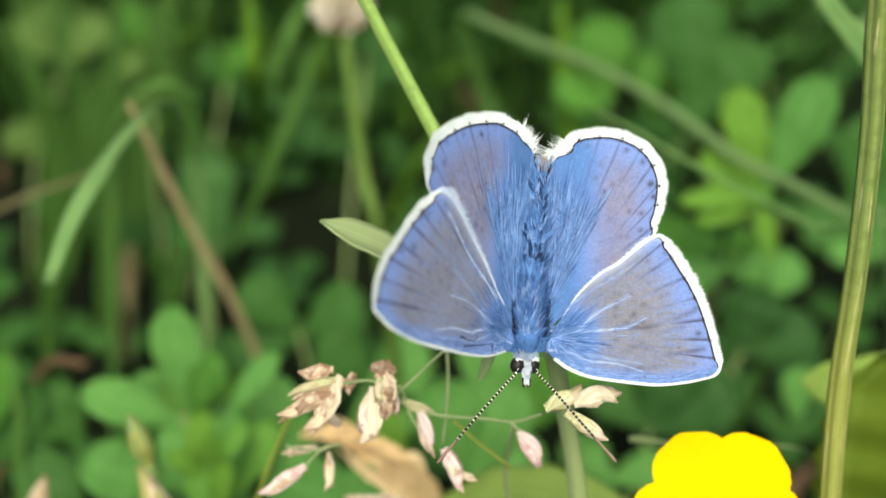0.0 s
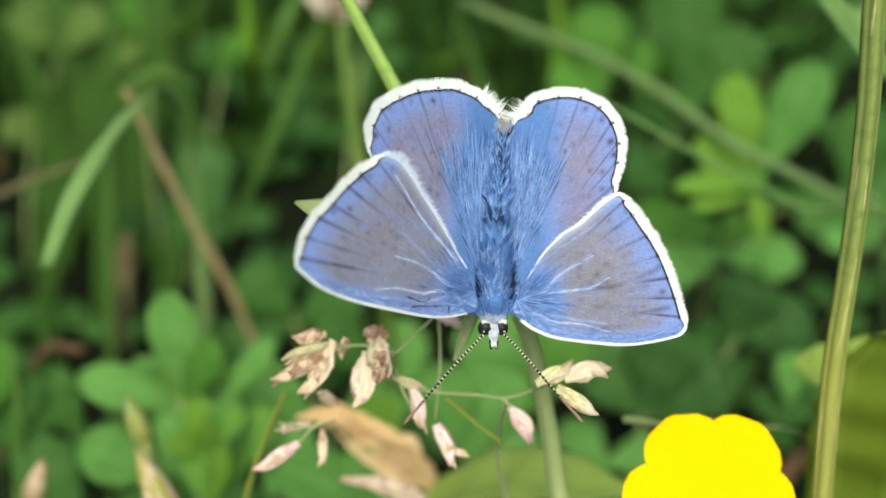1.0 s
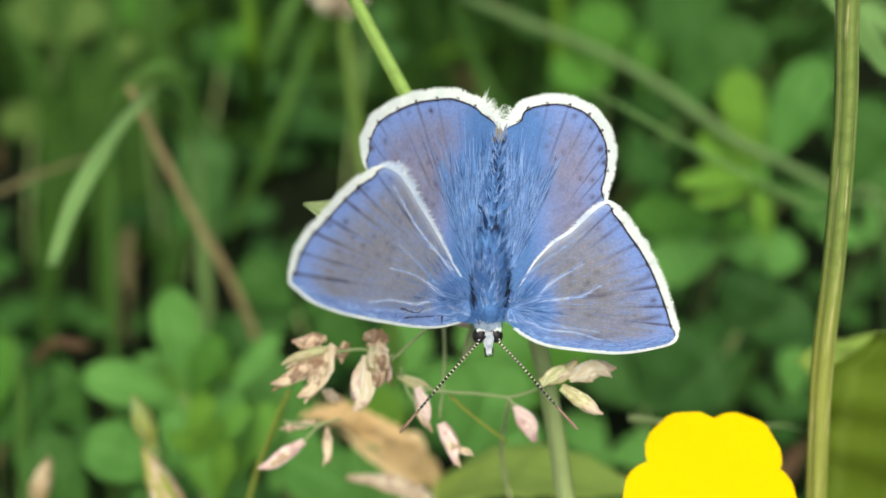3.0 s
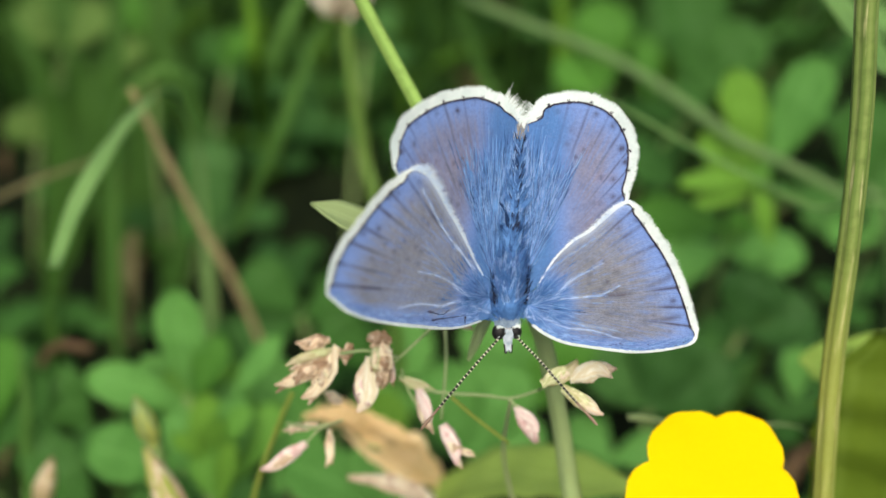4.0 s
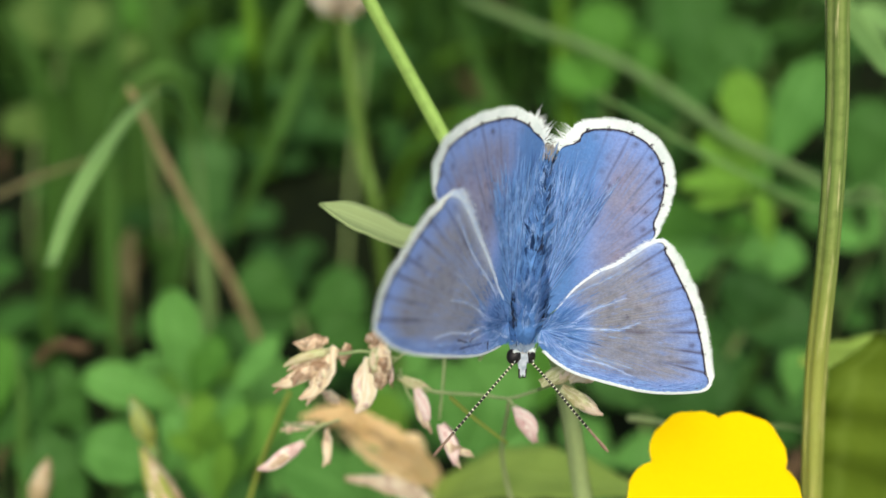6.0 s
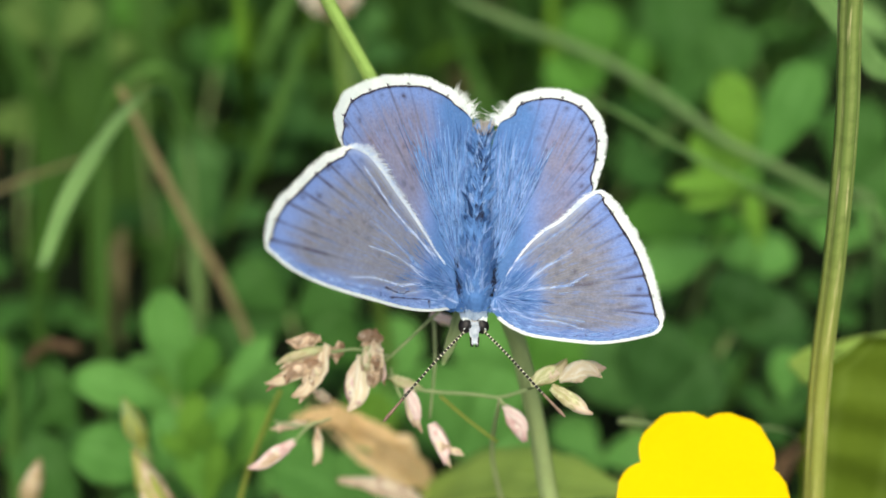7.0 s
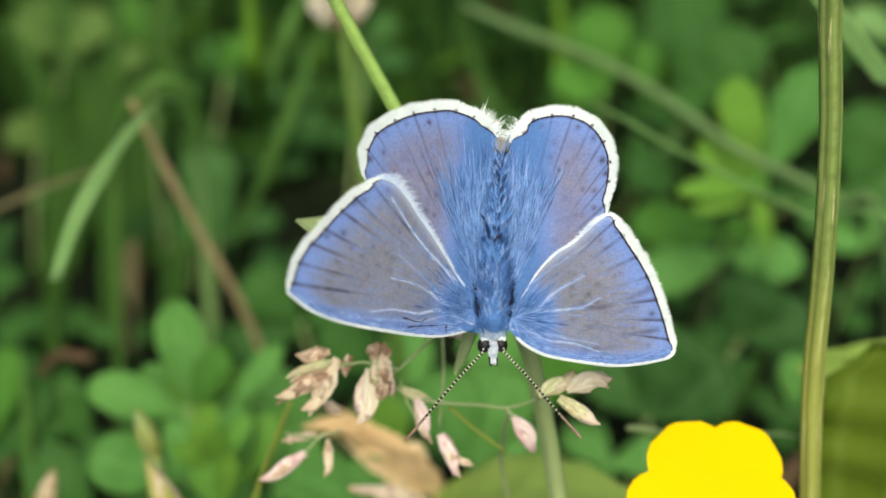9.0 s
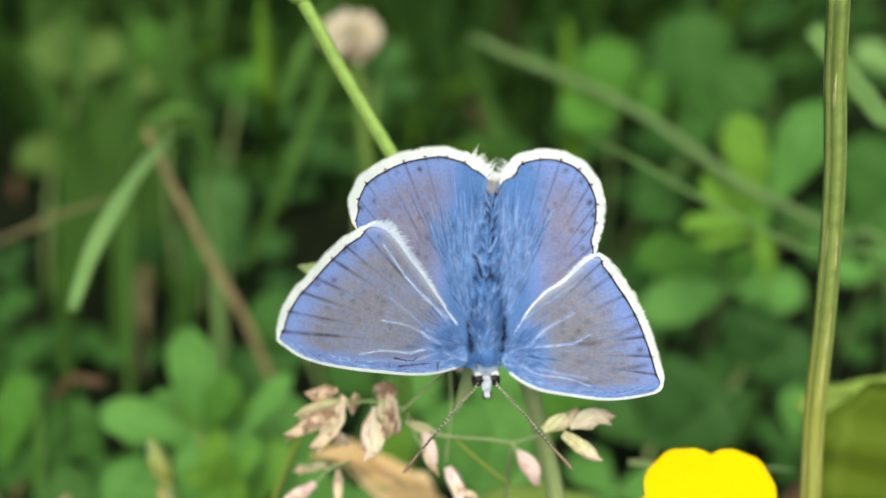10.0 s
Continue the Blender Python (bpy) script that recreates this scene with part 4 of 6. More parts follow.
    for _ in range(300):       # white face between the eyes, narrowing to the palps
        y = rr.uniform(-1.0, 0.25)
        st = H + U((rr.gauss(0, 0.20 + 0.10 * y), y, 0.76 + 0.1 * rr.random()))
        hair(bm, st / 1000, U((rr.gauss(0, 0.2), -1, 0.15)), rr.uniform(0.25, 0.5) / 1000, 0.00008, up)
    part("face_hair", bm, M_FACE, head, "", local=True)
    bm = bmesh.new()
    for _ in range(340):       # blue-grey collar between head and thorax
        w = rr.uniform(0.05, 0.95) * math.pi
        st = H + U((1.0 * math.cos(w), rr.uniform(0.3, 1.05), 0.85 * math.sin(w)))
        hair(bm, st / 1000, U((0.5 * math.cos(w), rr.uniform(0.5, 1.0), 0.3)), rr.uniform(0.3, 0.6) / 1000, 0.00008, up)
    part("collar", bm, M_COLLAR, head, "pale blue-grey collar", local=True)
    for s in (-1, 1):
        for k, (y, out) in enumerate(((-0.6, 1.3), (0.2, 2.2), (1.4, 2.2))):
            pts = [U((0.5 + s * 0.7, y, -2.4)), U((0.6 + s * out, y - 0.4, -3.4)), U((1.1 + s * 0.9, y - 0.8 + 0.5 * k, -5.6))]
            part("leg", tube(bmesh.new(), [p / 1000 for p in pts], [0.00018, 0.00015, 0.0001], 6, 10), M_FACE, bf, "thin pale leg", local=True)
    return bf


BUTTERFLY = butterfly_thing()


# ---- the stem it sits on ----
def perch_stem():
    th = thing("wildflower", V(1.0, -1.4, -109.9), "upright bright green stem with a pale lance-shaped bract", "wildflower", axes=True)
    pts = [V(-13.3, 29.2, -109.6), V(-11.4, 25.9, -110.6), V(-9.6, 22.5, -111.6), V(-5.5, 15.5, -113.5), V(-0.9, 7.7, -113.5), V(4.6, -0.7, -112.4), V(7.6, -6.6, -114.4), V(8.9, -9.9, -116.3), V(10.6, -16.3, -119.3), V(12, -22.8, -122.3), V(14, -33.6, -128.2), V(15.5, -60, -165)]
    bm = tube(bmesh.new(), pts, [0.00064, 0.00065, 0.00066, 0.00068, 0.00072, 0.00078, 0.00084, 0.00087, 0.0009, 0.00093, 0.00097, 0.0012], 14, 60, 6, 0.05)
    stem = part("stem", bm, M_STEM, th)
    part("node", ball(bmesh.new(), V(-13.1, 28.8, -109.8), (0.0011, 0.0009, 0.0010)), M_STEM, stem, "swollen green joint")
    bm = bmesh.new()
    rnd = random.Random(3)
    line = spline(pts, 200)
    for _ in range(260):       # short down on the stem
        i = rnd.randrange(5, 150)
        d = (line[i + 1] - line[i]).normalized()
        nor = Vector((rnd.gauss(0, 1), rnd.gauss(0, 1), rnd.gauss(0, 1))).cross(d).normalized()
        hair(bm, line[i] + nor * 0.0006, nor + d * 0.3, 0.00045, 0.00003, d)
    part("down", bm, M_BRACT, stem, "fine pale down")
    face = Vector((0.25, 0.7, 0.65))
    part("bract", blade(bmesh.new(), [V(3.7, -1, -112.4), V(-5.1, 0.1, -111.4), V(-8.1, 1.1, -110.5), V(-10.9, 2.2, -109.5), V(-13.2, 3.3, -108.5)], [0.0012, 0.0030, 0.0038, 0.0034, 0.0002], face, 16, 6, 0.35), M_BRACT, th, "pale green lance-shaped bract")
    part("bract", blade(bmesh.new(), [V(3.6, -2.2, -109.4), V(2.7, -6.3, -110.4), V(1.9, -8.9, -110.9), V(1.4, -10.5, -111.4)], [0.0009, 0.0013, 0.0009, 0.0002], Vector((0.3, 0.2, 0.9)), 12, 4, 0.5), M_BRACT, th, "small hanging green bract")
    return th


STEM = perch_stem()


# ---- the ribbed stalk ----
def stalk():
    th = thing("tall_grass", V(32.9, -2.4, -107.8), "tall ribbed olive-green grass stalk with pale flecks", "grass", axes=True)
    pts = [V(29.8, 25.3, -93.4), V(30.8, 19.6, -97.4), V(32.3, 10.4, -102.3), V(33.3, -0.7, -107.8), V(33.9, -11.9, -113.2), V(35, -24.4, -118.2), V(36.3, -35.1, -123.1), V(31, -60, -165)]
    part("stem", tube(bmesh.new(), pts, [0.00092, 0.00093, 0.00094, 0.00096, 0.00098, 0.00097, 0.00098, 0.0011], 42, 60, 7, 0.055), M_STALK, th)
    return th


STALK = stalk()


# ---- panicles of meadow grass ----
def husk(bm, base, tip, width, facing, bulge=0.8, seed=0, crumple=0.2):
    rnd = random.Random(seed)
    bend = (tip - base).cross(facing).normalized() * width * rnd.uniform(-0.22, 0.22)
    curl = facing * width * rnd.uniform(-0.5, 0.5)
    blade(bm, [base, base.lerp(tip, 0.35) + facing * width * 0.14 + bend, base.lerp(tip, 0.7) + facing * width * 0.08 + bend * 1.4, tip + curl], [width * 0.4, width * 0.9, width * 1.05, width * 1.0, width * 0.72, width * 0.16], facing, 12, 6, -bulge, 0.00006, crumple, seed, 0.6 * crumple)


def spikelet(parent, base, tip, width, mat, mat2, seed, label=""):
    """A spikelet: overlapping pointed husks; the outer ones are the part, the inner florets a piece of it."""
    rnd = random.Random(seed)
    axis = tip - base
    side = axis.cross(Vector((0, 0, 1))).normalized()
    crumple = 0.05 if mat in (M_PALEHUSK, M_GREENISH, M_PINK) else 0.2
    bm = bmesh.new()
    for k, s in enumerate((-1, 1)):
        t = base + axis * rnd.uniform(0.7, 1.02) + side * s * width * rnd.uniform(0.0, 0.14)
        husk(bm, base + side * s * width * 0.14, t, width * 0.78, (Vector((0, 0, 1)) + side * s * 0.9).normalized(), 0.9, seed + k, crumple)
    ob = part("spikelet", bm, mat, parent, label)
    bm = bmesh.new()
    for k in range(5):
        s = rnd.uniform(-0.45, 0.45)
        t = tip + side * width * s * 0.5 - axis * (0.12 * k + rnd.uniform(0.02, 0.12))
        husk(bm, base + axis * (0.05 + 0.06 * k) + side * width * s * 0.3, t, width * rnd.uniform(0.36, 0.56), (Vector((0, 0.1, 1)) + side * s * 2).normalized(), 0.8, seed + 5 + k, crumple)
    part("floret", bm, mat2, ob)
    return ob


def twig(parent, pts, r=0.0002, mat=None):
    return part("branch", tube(bmesh.new(), pts, [r * 0.75, r * 0.6], 7, 12), mat or M_TWIG, parent)


def panicle_near():
    th = thing("grass_panicle", V(-6.9, -9.4, -112.4), "dry cream and brown grass spikelets on thin branches", "grass", "grass panicles", axes=True)
    twig(th, [V(-5.1, -10.2, -112.4), V(-8.2, -9.5, -112.4), V(-10.3, -9.7, -112.4), V(-12.4, -9.5, -112.4)], 0.00024)
    twig(th, [V(-1.2, -6.5, -112.4), V(-3.3, -8.5, -112.4), V(-5.6, -10.6, -112.4)], 0.0002)
    twig(th, [V(-1.2, -6.5, -112.4), V(2.7, -3.4, -113.4), V(5.7, -2.3, -114.4)], 0.0002)
    spikelet(th, V(-11.5, -8.5, -112.4), V(-14.7, -8.9, -112.4), 0.0018, M_BROWN, M_BROWN, 11, "small brown curled spikelet")
    spikelet(th, V(-10.5, -9.7, -112.4), V(-17.1, -13, -111.9), 0.0018, M_CREAM, M_BROWN, 12, "long cream spikelet")
    spikelet(th, V(-11.3, -9.4, -112), V(-15.5, -11.1, -112), 0.0014, M_GREENISH, M_CREAM, 22, "greenish cream spikelet")
    spikelet(th, V(-10.8, -9.1, -112.4), V(-13.9, -14.4, -111.4), 0.0024, M_CREAM, M_CREAM, 13, "long cream spikelet")
    spikelet(th, V(-9.7, -8.8, -112.8), V(-10.3, -10.9, -112.4), 0.0012, M_BROWN, M_BROWN, 14, "small brown curled spikelet")
    spikelet(th, V(-5.9, -8.5, -112.4), V(-8, -9.1, -112.4), 0.0022, M_BROWN, M_CREAM, 15, "brown-tipped crumpled spikelet")
    spikelet(th, V(-6.6, -8.6, -112.2), V(-6.7, -12.2, -111.4), 0.0026, M_CREAM, M_BROWN, 16, "brown-tipped crumpled spikelet")
    spikelet(th, V(-7.8, -10.1, -112.4), V(-8.7, -15, -111.4), 0.0027, M_PALEHUSK, M_PINK, 17, "pinkish cream hanging spikelet")
    spikelet(th, V(-6.1, -10.1, -112.4), V(-5.6, -13, -111.9), 0.0010, M_PINK, M_BROWN, 18, "small pink spikelet")
    spikelet(th, V(-11.6, -10.5, -111.8), V(-14.8, -12.1, -111.4), 0.0013, M_BROWN, M_CREAM, 23, "small brown curled spikelet")
    spikelet(th, V(-11.4, -10.5, -111.6), V(-12.5, -12.7, -111.2), 0.0012, M_CREAM, M_GREENISH, 24, "greenish cream spikelet")
    spikelet(th, V(-7.2, -9.1, -111.8), V(-7.5, -11.6, -111.2), 0.0014, M_GREENISH, M_CREAM, 25, "greenish cream spikelet")
    spikelet(th, V(-6.2, -10.5, -111.6), V(-6.9, -13.2, -111.2), 0.0013, M_BROWN, M_CREAM, 26, "brown-tipped crumpled spikelet")
    return th


def panicle_far():
    th = thing("grass_panicle", V(5, -16, -114), "pink and cream grass spikelets hanging on green branches", "grass", "grass panicles", axes=True)
    twig(th, [V(-5.2, -11.9, -114.4), V(-2, -13.4, -114.4), V(2.8, -13.8, -114.3), V(5.4, -14.1, -114.3), V(8, -13.2, -113.3)], 0.00024)
    twig(th, [V(5.1, -14.1, -114.3), V(6, -15, -114.3), V(6.7, -16, -114.3)], 0.0002)
    twig(th, [V(-0.2, -14.1, -115.4), V(2.3, -16.4, -116.3), V(5.3, -18.8, -117.3)], 0.00024, M_LIMEBUD)
    twig(th, [V(-4.9, -11.3, -114.4), V(-4.2, -13.4, -114.4), V(-3.3, -15, -114.4)], 0.0002)
    twig(th, [V(-0.8, -6.7, -116.4), V(-0.7, -11, -116.4), V(-1.2, -16.4, -116.4)], 0.00022)
    twig(th, [V(-22.6, -28.9, -134.4), V(-20.8, -23.6, -132.4), V(-18.2, -17.6, -129.4), V(-17, -15.1, -128.4)], 0.0004, M_LIMEBUD)
    twig(th, [V(-16.3, -16.9, -118.4), V(-13.7, -17.2, -117.4), V(-12.1, -16.8, -117.4)], 0.00018)
    twig(th, [V(-14.5, -19, -117.4), V(-12.9, -17.3, -117.4), V(-10.7, -16.5, -117.4)], 0.00018)
    twig(th, [V(8, -13.2, -113.3), V(9.5, -12.3, -110.3), V(10.6, -11.5, -107.8)], 0.0002)
    twig(th, [V(6.6, -28.1, -130.3), V(5.1, -21, -124.3), V(5.4, -14.1, -114.3)], 0.0003)
    spikelet(th, V(-3.4, -12.9, -114.4), V(-2.3, -17.5, -113.3), 0.0018, M_PINK, M_CREAM, 31, "pale pink hanging spikelet")
    spikelet(th, V(-1.1, -16.5, -114.3), V(1, -21, -113.3), 0.0022, M_PINK, M_CREAM, 32, "pink spikelet with split tip")
    spikelet(th, V(0.1, -18.7, -114.3), V(2.1, -19.5, -113.8), 0.0009, M_CREAM, M_PINK, 33, "small cream spikelet")
    spikelet(th, V(-14.2, -18.7, -117.4), V(-18.4, -21.5, -116.4), 0.0020, M_PINK, M_CREAM, 34, "pale pink spikelet")
    spikelet(th, V(-12.1, -17.5, -118.4), V(-12, -21.2, -117.4), 0.0012, M_CREAM, M_BROWN, 35, "dull tan spikelet")
    spikelet(th, V(-13.2, -17.1, -118.4), V(-16.7, -17.6, -118.4), 0.0011, M_CREAM, M_BROWN, 36, "dull tan spikelet")
    spikelet(th, V(-5.1, -12.1, -114.4), V(-1.6, -13.3, -114.4), 0.0013, M_GREENISH, M_CREAM, 37, "pale green spikelet")
    spikelet(th, V(-12.5, -13.9, -118.4), V(-10.8, -15.1, -118.4), 0.0012, M_CREAM, M_CREAM, 38, "dull tan spikelet")
    spikelet(th, V(10.3, -11.6, -107.8), V(14.6, -10.4, -106.3), 0.0028, M_PALEHUSK, M_PALEHUSK, 39, "plump cream spikelet")
    spikelet(th, V(7.8, -12.1, -107.8), V(11.8, -10.2, -107.8), 0.0021, M_GREENISH, M_PALEHUSK, 40, "pale green spikelet")
    spikelet(th, V(9.6, -12.4, -107.8), V(13.5, -14.8, -106.3), 0.0021, M_GREENISH, M_PALEHUSK, 41, "pale green spikelet with pink tip")
    spikelet(th, V(5.8, -14.9, -114.3), V(8.3, -18.5, -114.3), 0.0017, M_PINK, M_PINK, 42, "rose-pink spikelet")
    spikelet(th, V(-1.2, -6.4, -115.4), V(2.4, -7.8, -115.4), 0.0014, M_PINK, M_CREAM, 43, "pale pink spikelet")
    return th


PANICLE_NEAR, PANICLE_FAR = panicle_near(), panicle_far()


# ---- the yellow flower ----
def buttercup():
    c = V(23.6, -22.8, -112.2)
    th = thing("buttercup", c, "bright yellow buttercup with five rounded petals", "flower", axes=True)
    nor = Vector((0.03, 0.30, 0.95)).normalized()
    e1 = Vector((0, 1, 0)).cross(nor).normalized()
    e2 = nor.cross(e1)
    for k, (turn, wide, far) in enumerate(((48, 0.0080, 0.0086), (112, 0.0080, 0.0079), (190, 0.0078, 0.0081), (270, 0.0080, 0.0080), (-12, 0.0078, 0.0084))):
        w = radians(turn)
        d = e1 * math.cos(w) + e2 * math.sin(w)
        up = nor * 0.000010 * k
        pts = [c - d * 0.0006 + up, c + d * far * 0.34 + up, c + d * far * 0.7 + up, c + d * far + up]
        bm = blade(bmesh.new(), pts, [wide * q for q in (0.44, 0.68, 0.85, 0.95, 1.0, 1.0, 0.95, 0.85, 0.64, 0.10)], nor, 44, 8, 0.0, 0.000004, 0.0, k, 0.0)
        part("petal", bm, M_PETAL, th, smooth=False)
    part("stem", tube(bmesh.new(), [c - nor * 0.0015, c + V(0.4, -7, -8), c + V(2, -38, -38), V(30, -80, -165)], [0.0007, 0.0006, 0.0007, 0.0008], 10, 24), M_THIN, th, "thin green stem")
    return th


BUTTERCUP = buttercup()


# ---- leaves and plants behind ----
OBOVATE = [0.10, 0.42, 0.74, 0.95, 1.0, 0.86, 0.30]


def leaflet(parent, base, tip, width, mat, seed, name="leaflet", shape=OBOVATE, facing=None, sag=0.06, label=""):
    f = facing or TOWARDS
    mid = base.lerp(tip, 0.5) + f * (tip - base).length * sag
    return part(name, blade(bmesh.new(), [base, mid, tip], [width * s for s in shape], f, 13, 6, 0.18, 0.0001, 0.05, seed), mat, parent, label)


def trefoil(root, label, leaves, petioles, category="clover", group="clover plants"):
    """A low clover plant: leaflets on thin stalks from one root."""
    base = Vector(root)
    th = thing("clover_plant", base, label, category, group)
    for k, (b, t, w, m) in enumerate(leaves):
        leaflet(th, b, t, w, m, k + int(abs(b.x) * 1e5))
    for hub in petioles:
        part("petiole", tube(bmesh.new(), [base, base.lerp(hub, 0.55) + V(0, 3, 6), hub], [0.0006, 0.00045], 8, 12), M_THIN, th)
    return th


C, D, LIME = M_CLOVER, M_CLOVER_DIM, M_CLOVER_LIME
trefoil(V(-30, -95, -215), "fresh green clover with rounded leaflets", [
    (V(-39.3, -22.3, -186.5), V(-41.1, -6.1, -180.6), 0.00735, C),
    (V(-40.5, -24, -186.5), V(-54.1, -19, -180.5), 0.007, C),
    (V(-39, -23.2, -185.5), V(-33.9, -13.2, -182.5), 0.00581, M_CLOVER_MID),
    (V(-31.8, -21.9, -178.4), V(-24.4, -12.9, -176.5), 0.00413, C),
    (V(-36.4, -35.3, -178.4), V(-40.1, -22.9, -176.5), 0.00612, C),
    (V(-35.6, -35.5, -179.4), V(-35.1, -20.8, -175.5), 0.00526, LIME),
    (V(-34.6, -35.3, -178.4), V(-29.3, -21, -174.4), 0.00592, C),
    (V(-34.1, -36.1, -180.4), V(-24.7, -22.9, -176.4), 0.00595, M_CLOVER_LIGHT),
    (V(-33.2, -36.8, -174.4), V(-35.6, -28, -170.4), 0.00399, M_CLOVER_LIGHT),
    (V(-32.7, -36.6, -173.4), V(-30.3, -26.6, -168.4), 0.00316, LIME),
    (V(-34.2, -29.6, -171.0), V(-38.4, -25.9, -168.0), 0.00270, LIME),
    (V(-33.4, -29.1, -171.0), V(-27.5, -21.9, -168.0), 0.00349, M_CLOVER_LIGHT),
    (V(-34.1, -29.2, -172.0), V(-31.8, -23.6, -168.0), 0.00319, LIME),
    (V(-26.2, -36.8, -182.3), V(-21.5, -26.3, -182.4), 0.00845, C),
    (V(-31.7, -30.5, -190.4), V(-38.3, -22.3, -188.5), 0.0097, C),
    (V(-20.2, -30.5, -190.4), V(-29.7, -17.8, -186.5), 0.00873, C),
    (V(-35.4, -32.5, -194.0), V(-43.4, -18.6, -190.0), 0.01081, M_CLOVER_LIGHT),
    (V(-33.0, -32.8, -196.0), V(-32.1, -17.8, -191.0), 0.01001, M_CLOVER_LIGHT),
    (V(-32.2, -32.1, -197.0), V(-24.3, -21.5, -192.0), 0.01006, C),
    (V(-42.0, -25.5, -196.0), V(-49.4, -17.9, -193.0), 0.00728, C)],
    [V(-40.4, -22.5, -186.5), V(-36.1, -35.4, -180.4)])
trefoil(V(-45, -90, -200), "clover with round dark green leaflets", [
    (V(-40.5, -33.1, -180.4), V(-52.4, -28.3, -174.5), 0.00892, C),
    (V(-40.6, -34.3, -182.4), V(-44.2, -39.3, -176.4), 0.00909, D),
    (V(-57.8, -28.8, -194.0), V(-63.6, -19.4, -190.0), 0.00901, D),
    (V(-57, -41.5, -192.4), V(-65.2, -29.6, -190.5), 0.00882, D),
    (V(-72.3, -28.7, -190.6), V(-67.3, -13.4, -186.6), 0.00698, M_CLOVER_MID),
    (V(-71.2, -31.7, -192.5), V(-62.8, -18.8, -188.6), 0.00794, D)],
    [V(-40.7, -33.6, -182.4), V(-57.9, -39.7, -192.5)])
trefoil(V(-12, -80, -250), "clover with blue-green leaflets, shade put into their colour", [
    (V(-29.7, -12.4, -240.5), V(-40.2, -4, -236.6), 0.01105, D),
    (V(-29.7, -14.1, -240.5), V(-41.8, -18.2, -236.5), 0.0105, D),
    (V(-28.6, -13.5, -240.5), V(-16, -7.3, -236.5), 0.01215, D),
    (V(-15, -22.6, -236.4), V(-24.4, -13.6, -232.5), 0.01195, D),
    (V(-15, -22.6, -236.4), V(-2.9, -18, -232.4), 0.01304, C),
    (V(-16.1, -24.8, -236.4), V(-10.4, -34.9, -230.3), 0.01195, C),
    (V(-15.1, -37.4, -220.3), V(-9.8, -25.7, -216.3), 0.01012, LIME)],
    [V(-29.5, -13.2, -240.5), V(-15.2, -23.2, -236.4)])
trefoil(V(-55, -40, -290), "clover with a dull green leaf deep in the grass", [
    (V(-54.2, 5.7, -285.7), V(-56.2, 25.8, -280.8), 0.01362, M_CLOVER_DUSK_SHADE),
    (V(-54.9, 5.1, -285.7), V(-63, 6.9, -280.7), 0.01047, D)],
    [V(-54.5, 5.5, -286.7)])
trefoil(V(-5, -88, -205), "clover with large bright leaflets", [
    (V(14.2, -28.6, -215.2), V(5.1, -9.9, -210.4), 0.01476, C),
    (V(15.3, -28.7, -216.2), V(20.8, -10.9, -211.3), 0.01384, M_CLOVER_MID),
    (V(14.6, -27.2, -220.2), V(13.4, -12.8, -217.3), 0.01214, C),
    (V(-5.9, -40.6, -180.3), V(-24, -30, -172.4), 0.01021, C),
    (V(-5.9, -40.6, -180.3), V(-12.3, -26.6, -176.3), 0.00992, C),
    (V(2.7, -32.3, -190.3), V(-2.5, -17.8, -186.3), 0.01135, C),
    (V(3.6, -32.3, -190.3), V(9.7, -18, -188.3), 0.01135, C),
    (V(3.6, -33.2, -190.3), V(14.7, -29, -186.2), 0.01047, C)],
    [V(-5.9, -40.4, -181.3), V(3.4, -32.9, -191.3)])
trefoil(V(60, -20, -300), "upright clover with light green leaflets", [
    (V(54.4, 13.2, -214.3), V(48.3, 29.8, -208.4), 0.00905, LIME),
    (V(56.1, 13.2, -214.3), V(64.2, 32, -208.3), 0.00945, C),
    (V(53.9, 9.6, -212.3), V(42.5, 18.2, -206.3), 0.00897, LIME),
    (V(52.3, 10.5, -206.0), V(38.3, 10.1, -202.0), 0.00421, LIME),
    (V(51.3, 8.6, -206.0), V(41.0, 6.9, -203.0), 0.00325, LIME),
    (V(51.1, 9.2, -207.0), V(52.9, 13.2, -204.0), 0.00423, M_CLOVER_LIGHT),
    (V(54.9, -0.4, -208.0), V(52.0, 9.1, -205.0), 0.00386, LIME),
    (V(51.3, 1.5, -208.0), V(48.2, 5.3, -205.0), 0.00348, M_CLOVER_MID),
    (V(55.9, 13.3, -216.3), V(56.8, 20.5, -212.3), 0.00695, C)],
    [V(55.4, 12.8, -216.3), V(53.4, 7.2, -212.3)])
trefoil(V(52, -30, -270), "clover with broad mid-green leaflets", [
    (V(53.9, 3.6, -240.2), V(35.1, 5.2, -234.3), 0.01017, M_CLOVER_MID),
    (V(53.5, -0.8, -236.2), V(36.1, -6.1, -230.3), 0.00999, M_CLOVER),
    (V(53.4, -0.8, -238.2), V(68, -2.9, -232.2), 0.01008, M_CLOVER),
    (V(53.9, 0.3, -240.2), V(60.1, 5.8, -238.2), 0.0078, M_CLOVER_MID)],
    [V(54.1, 0.9, -240.2)])
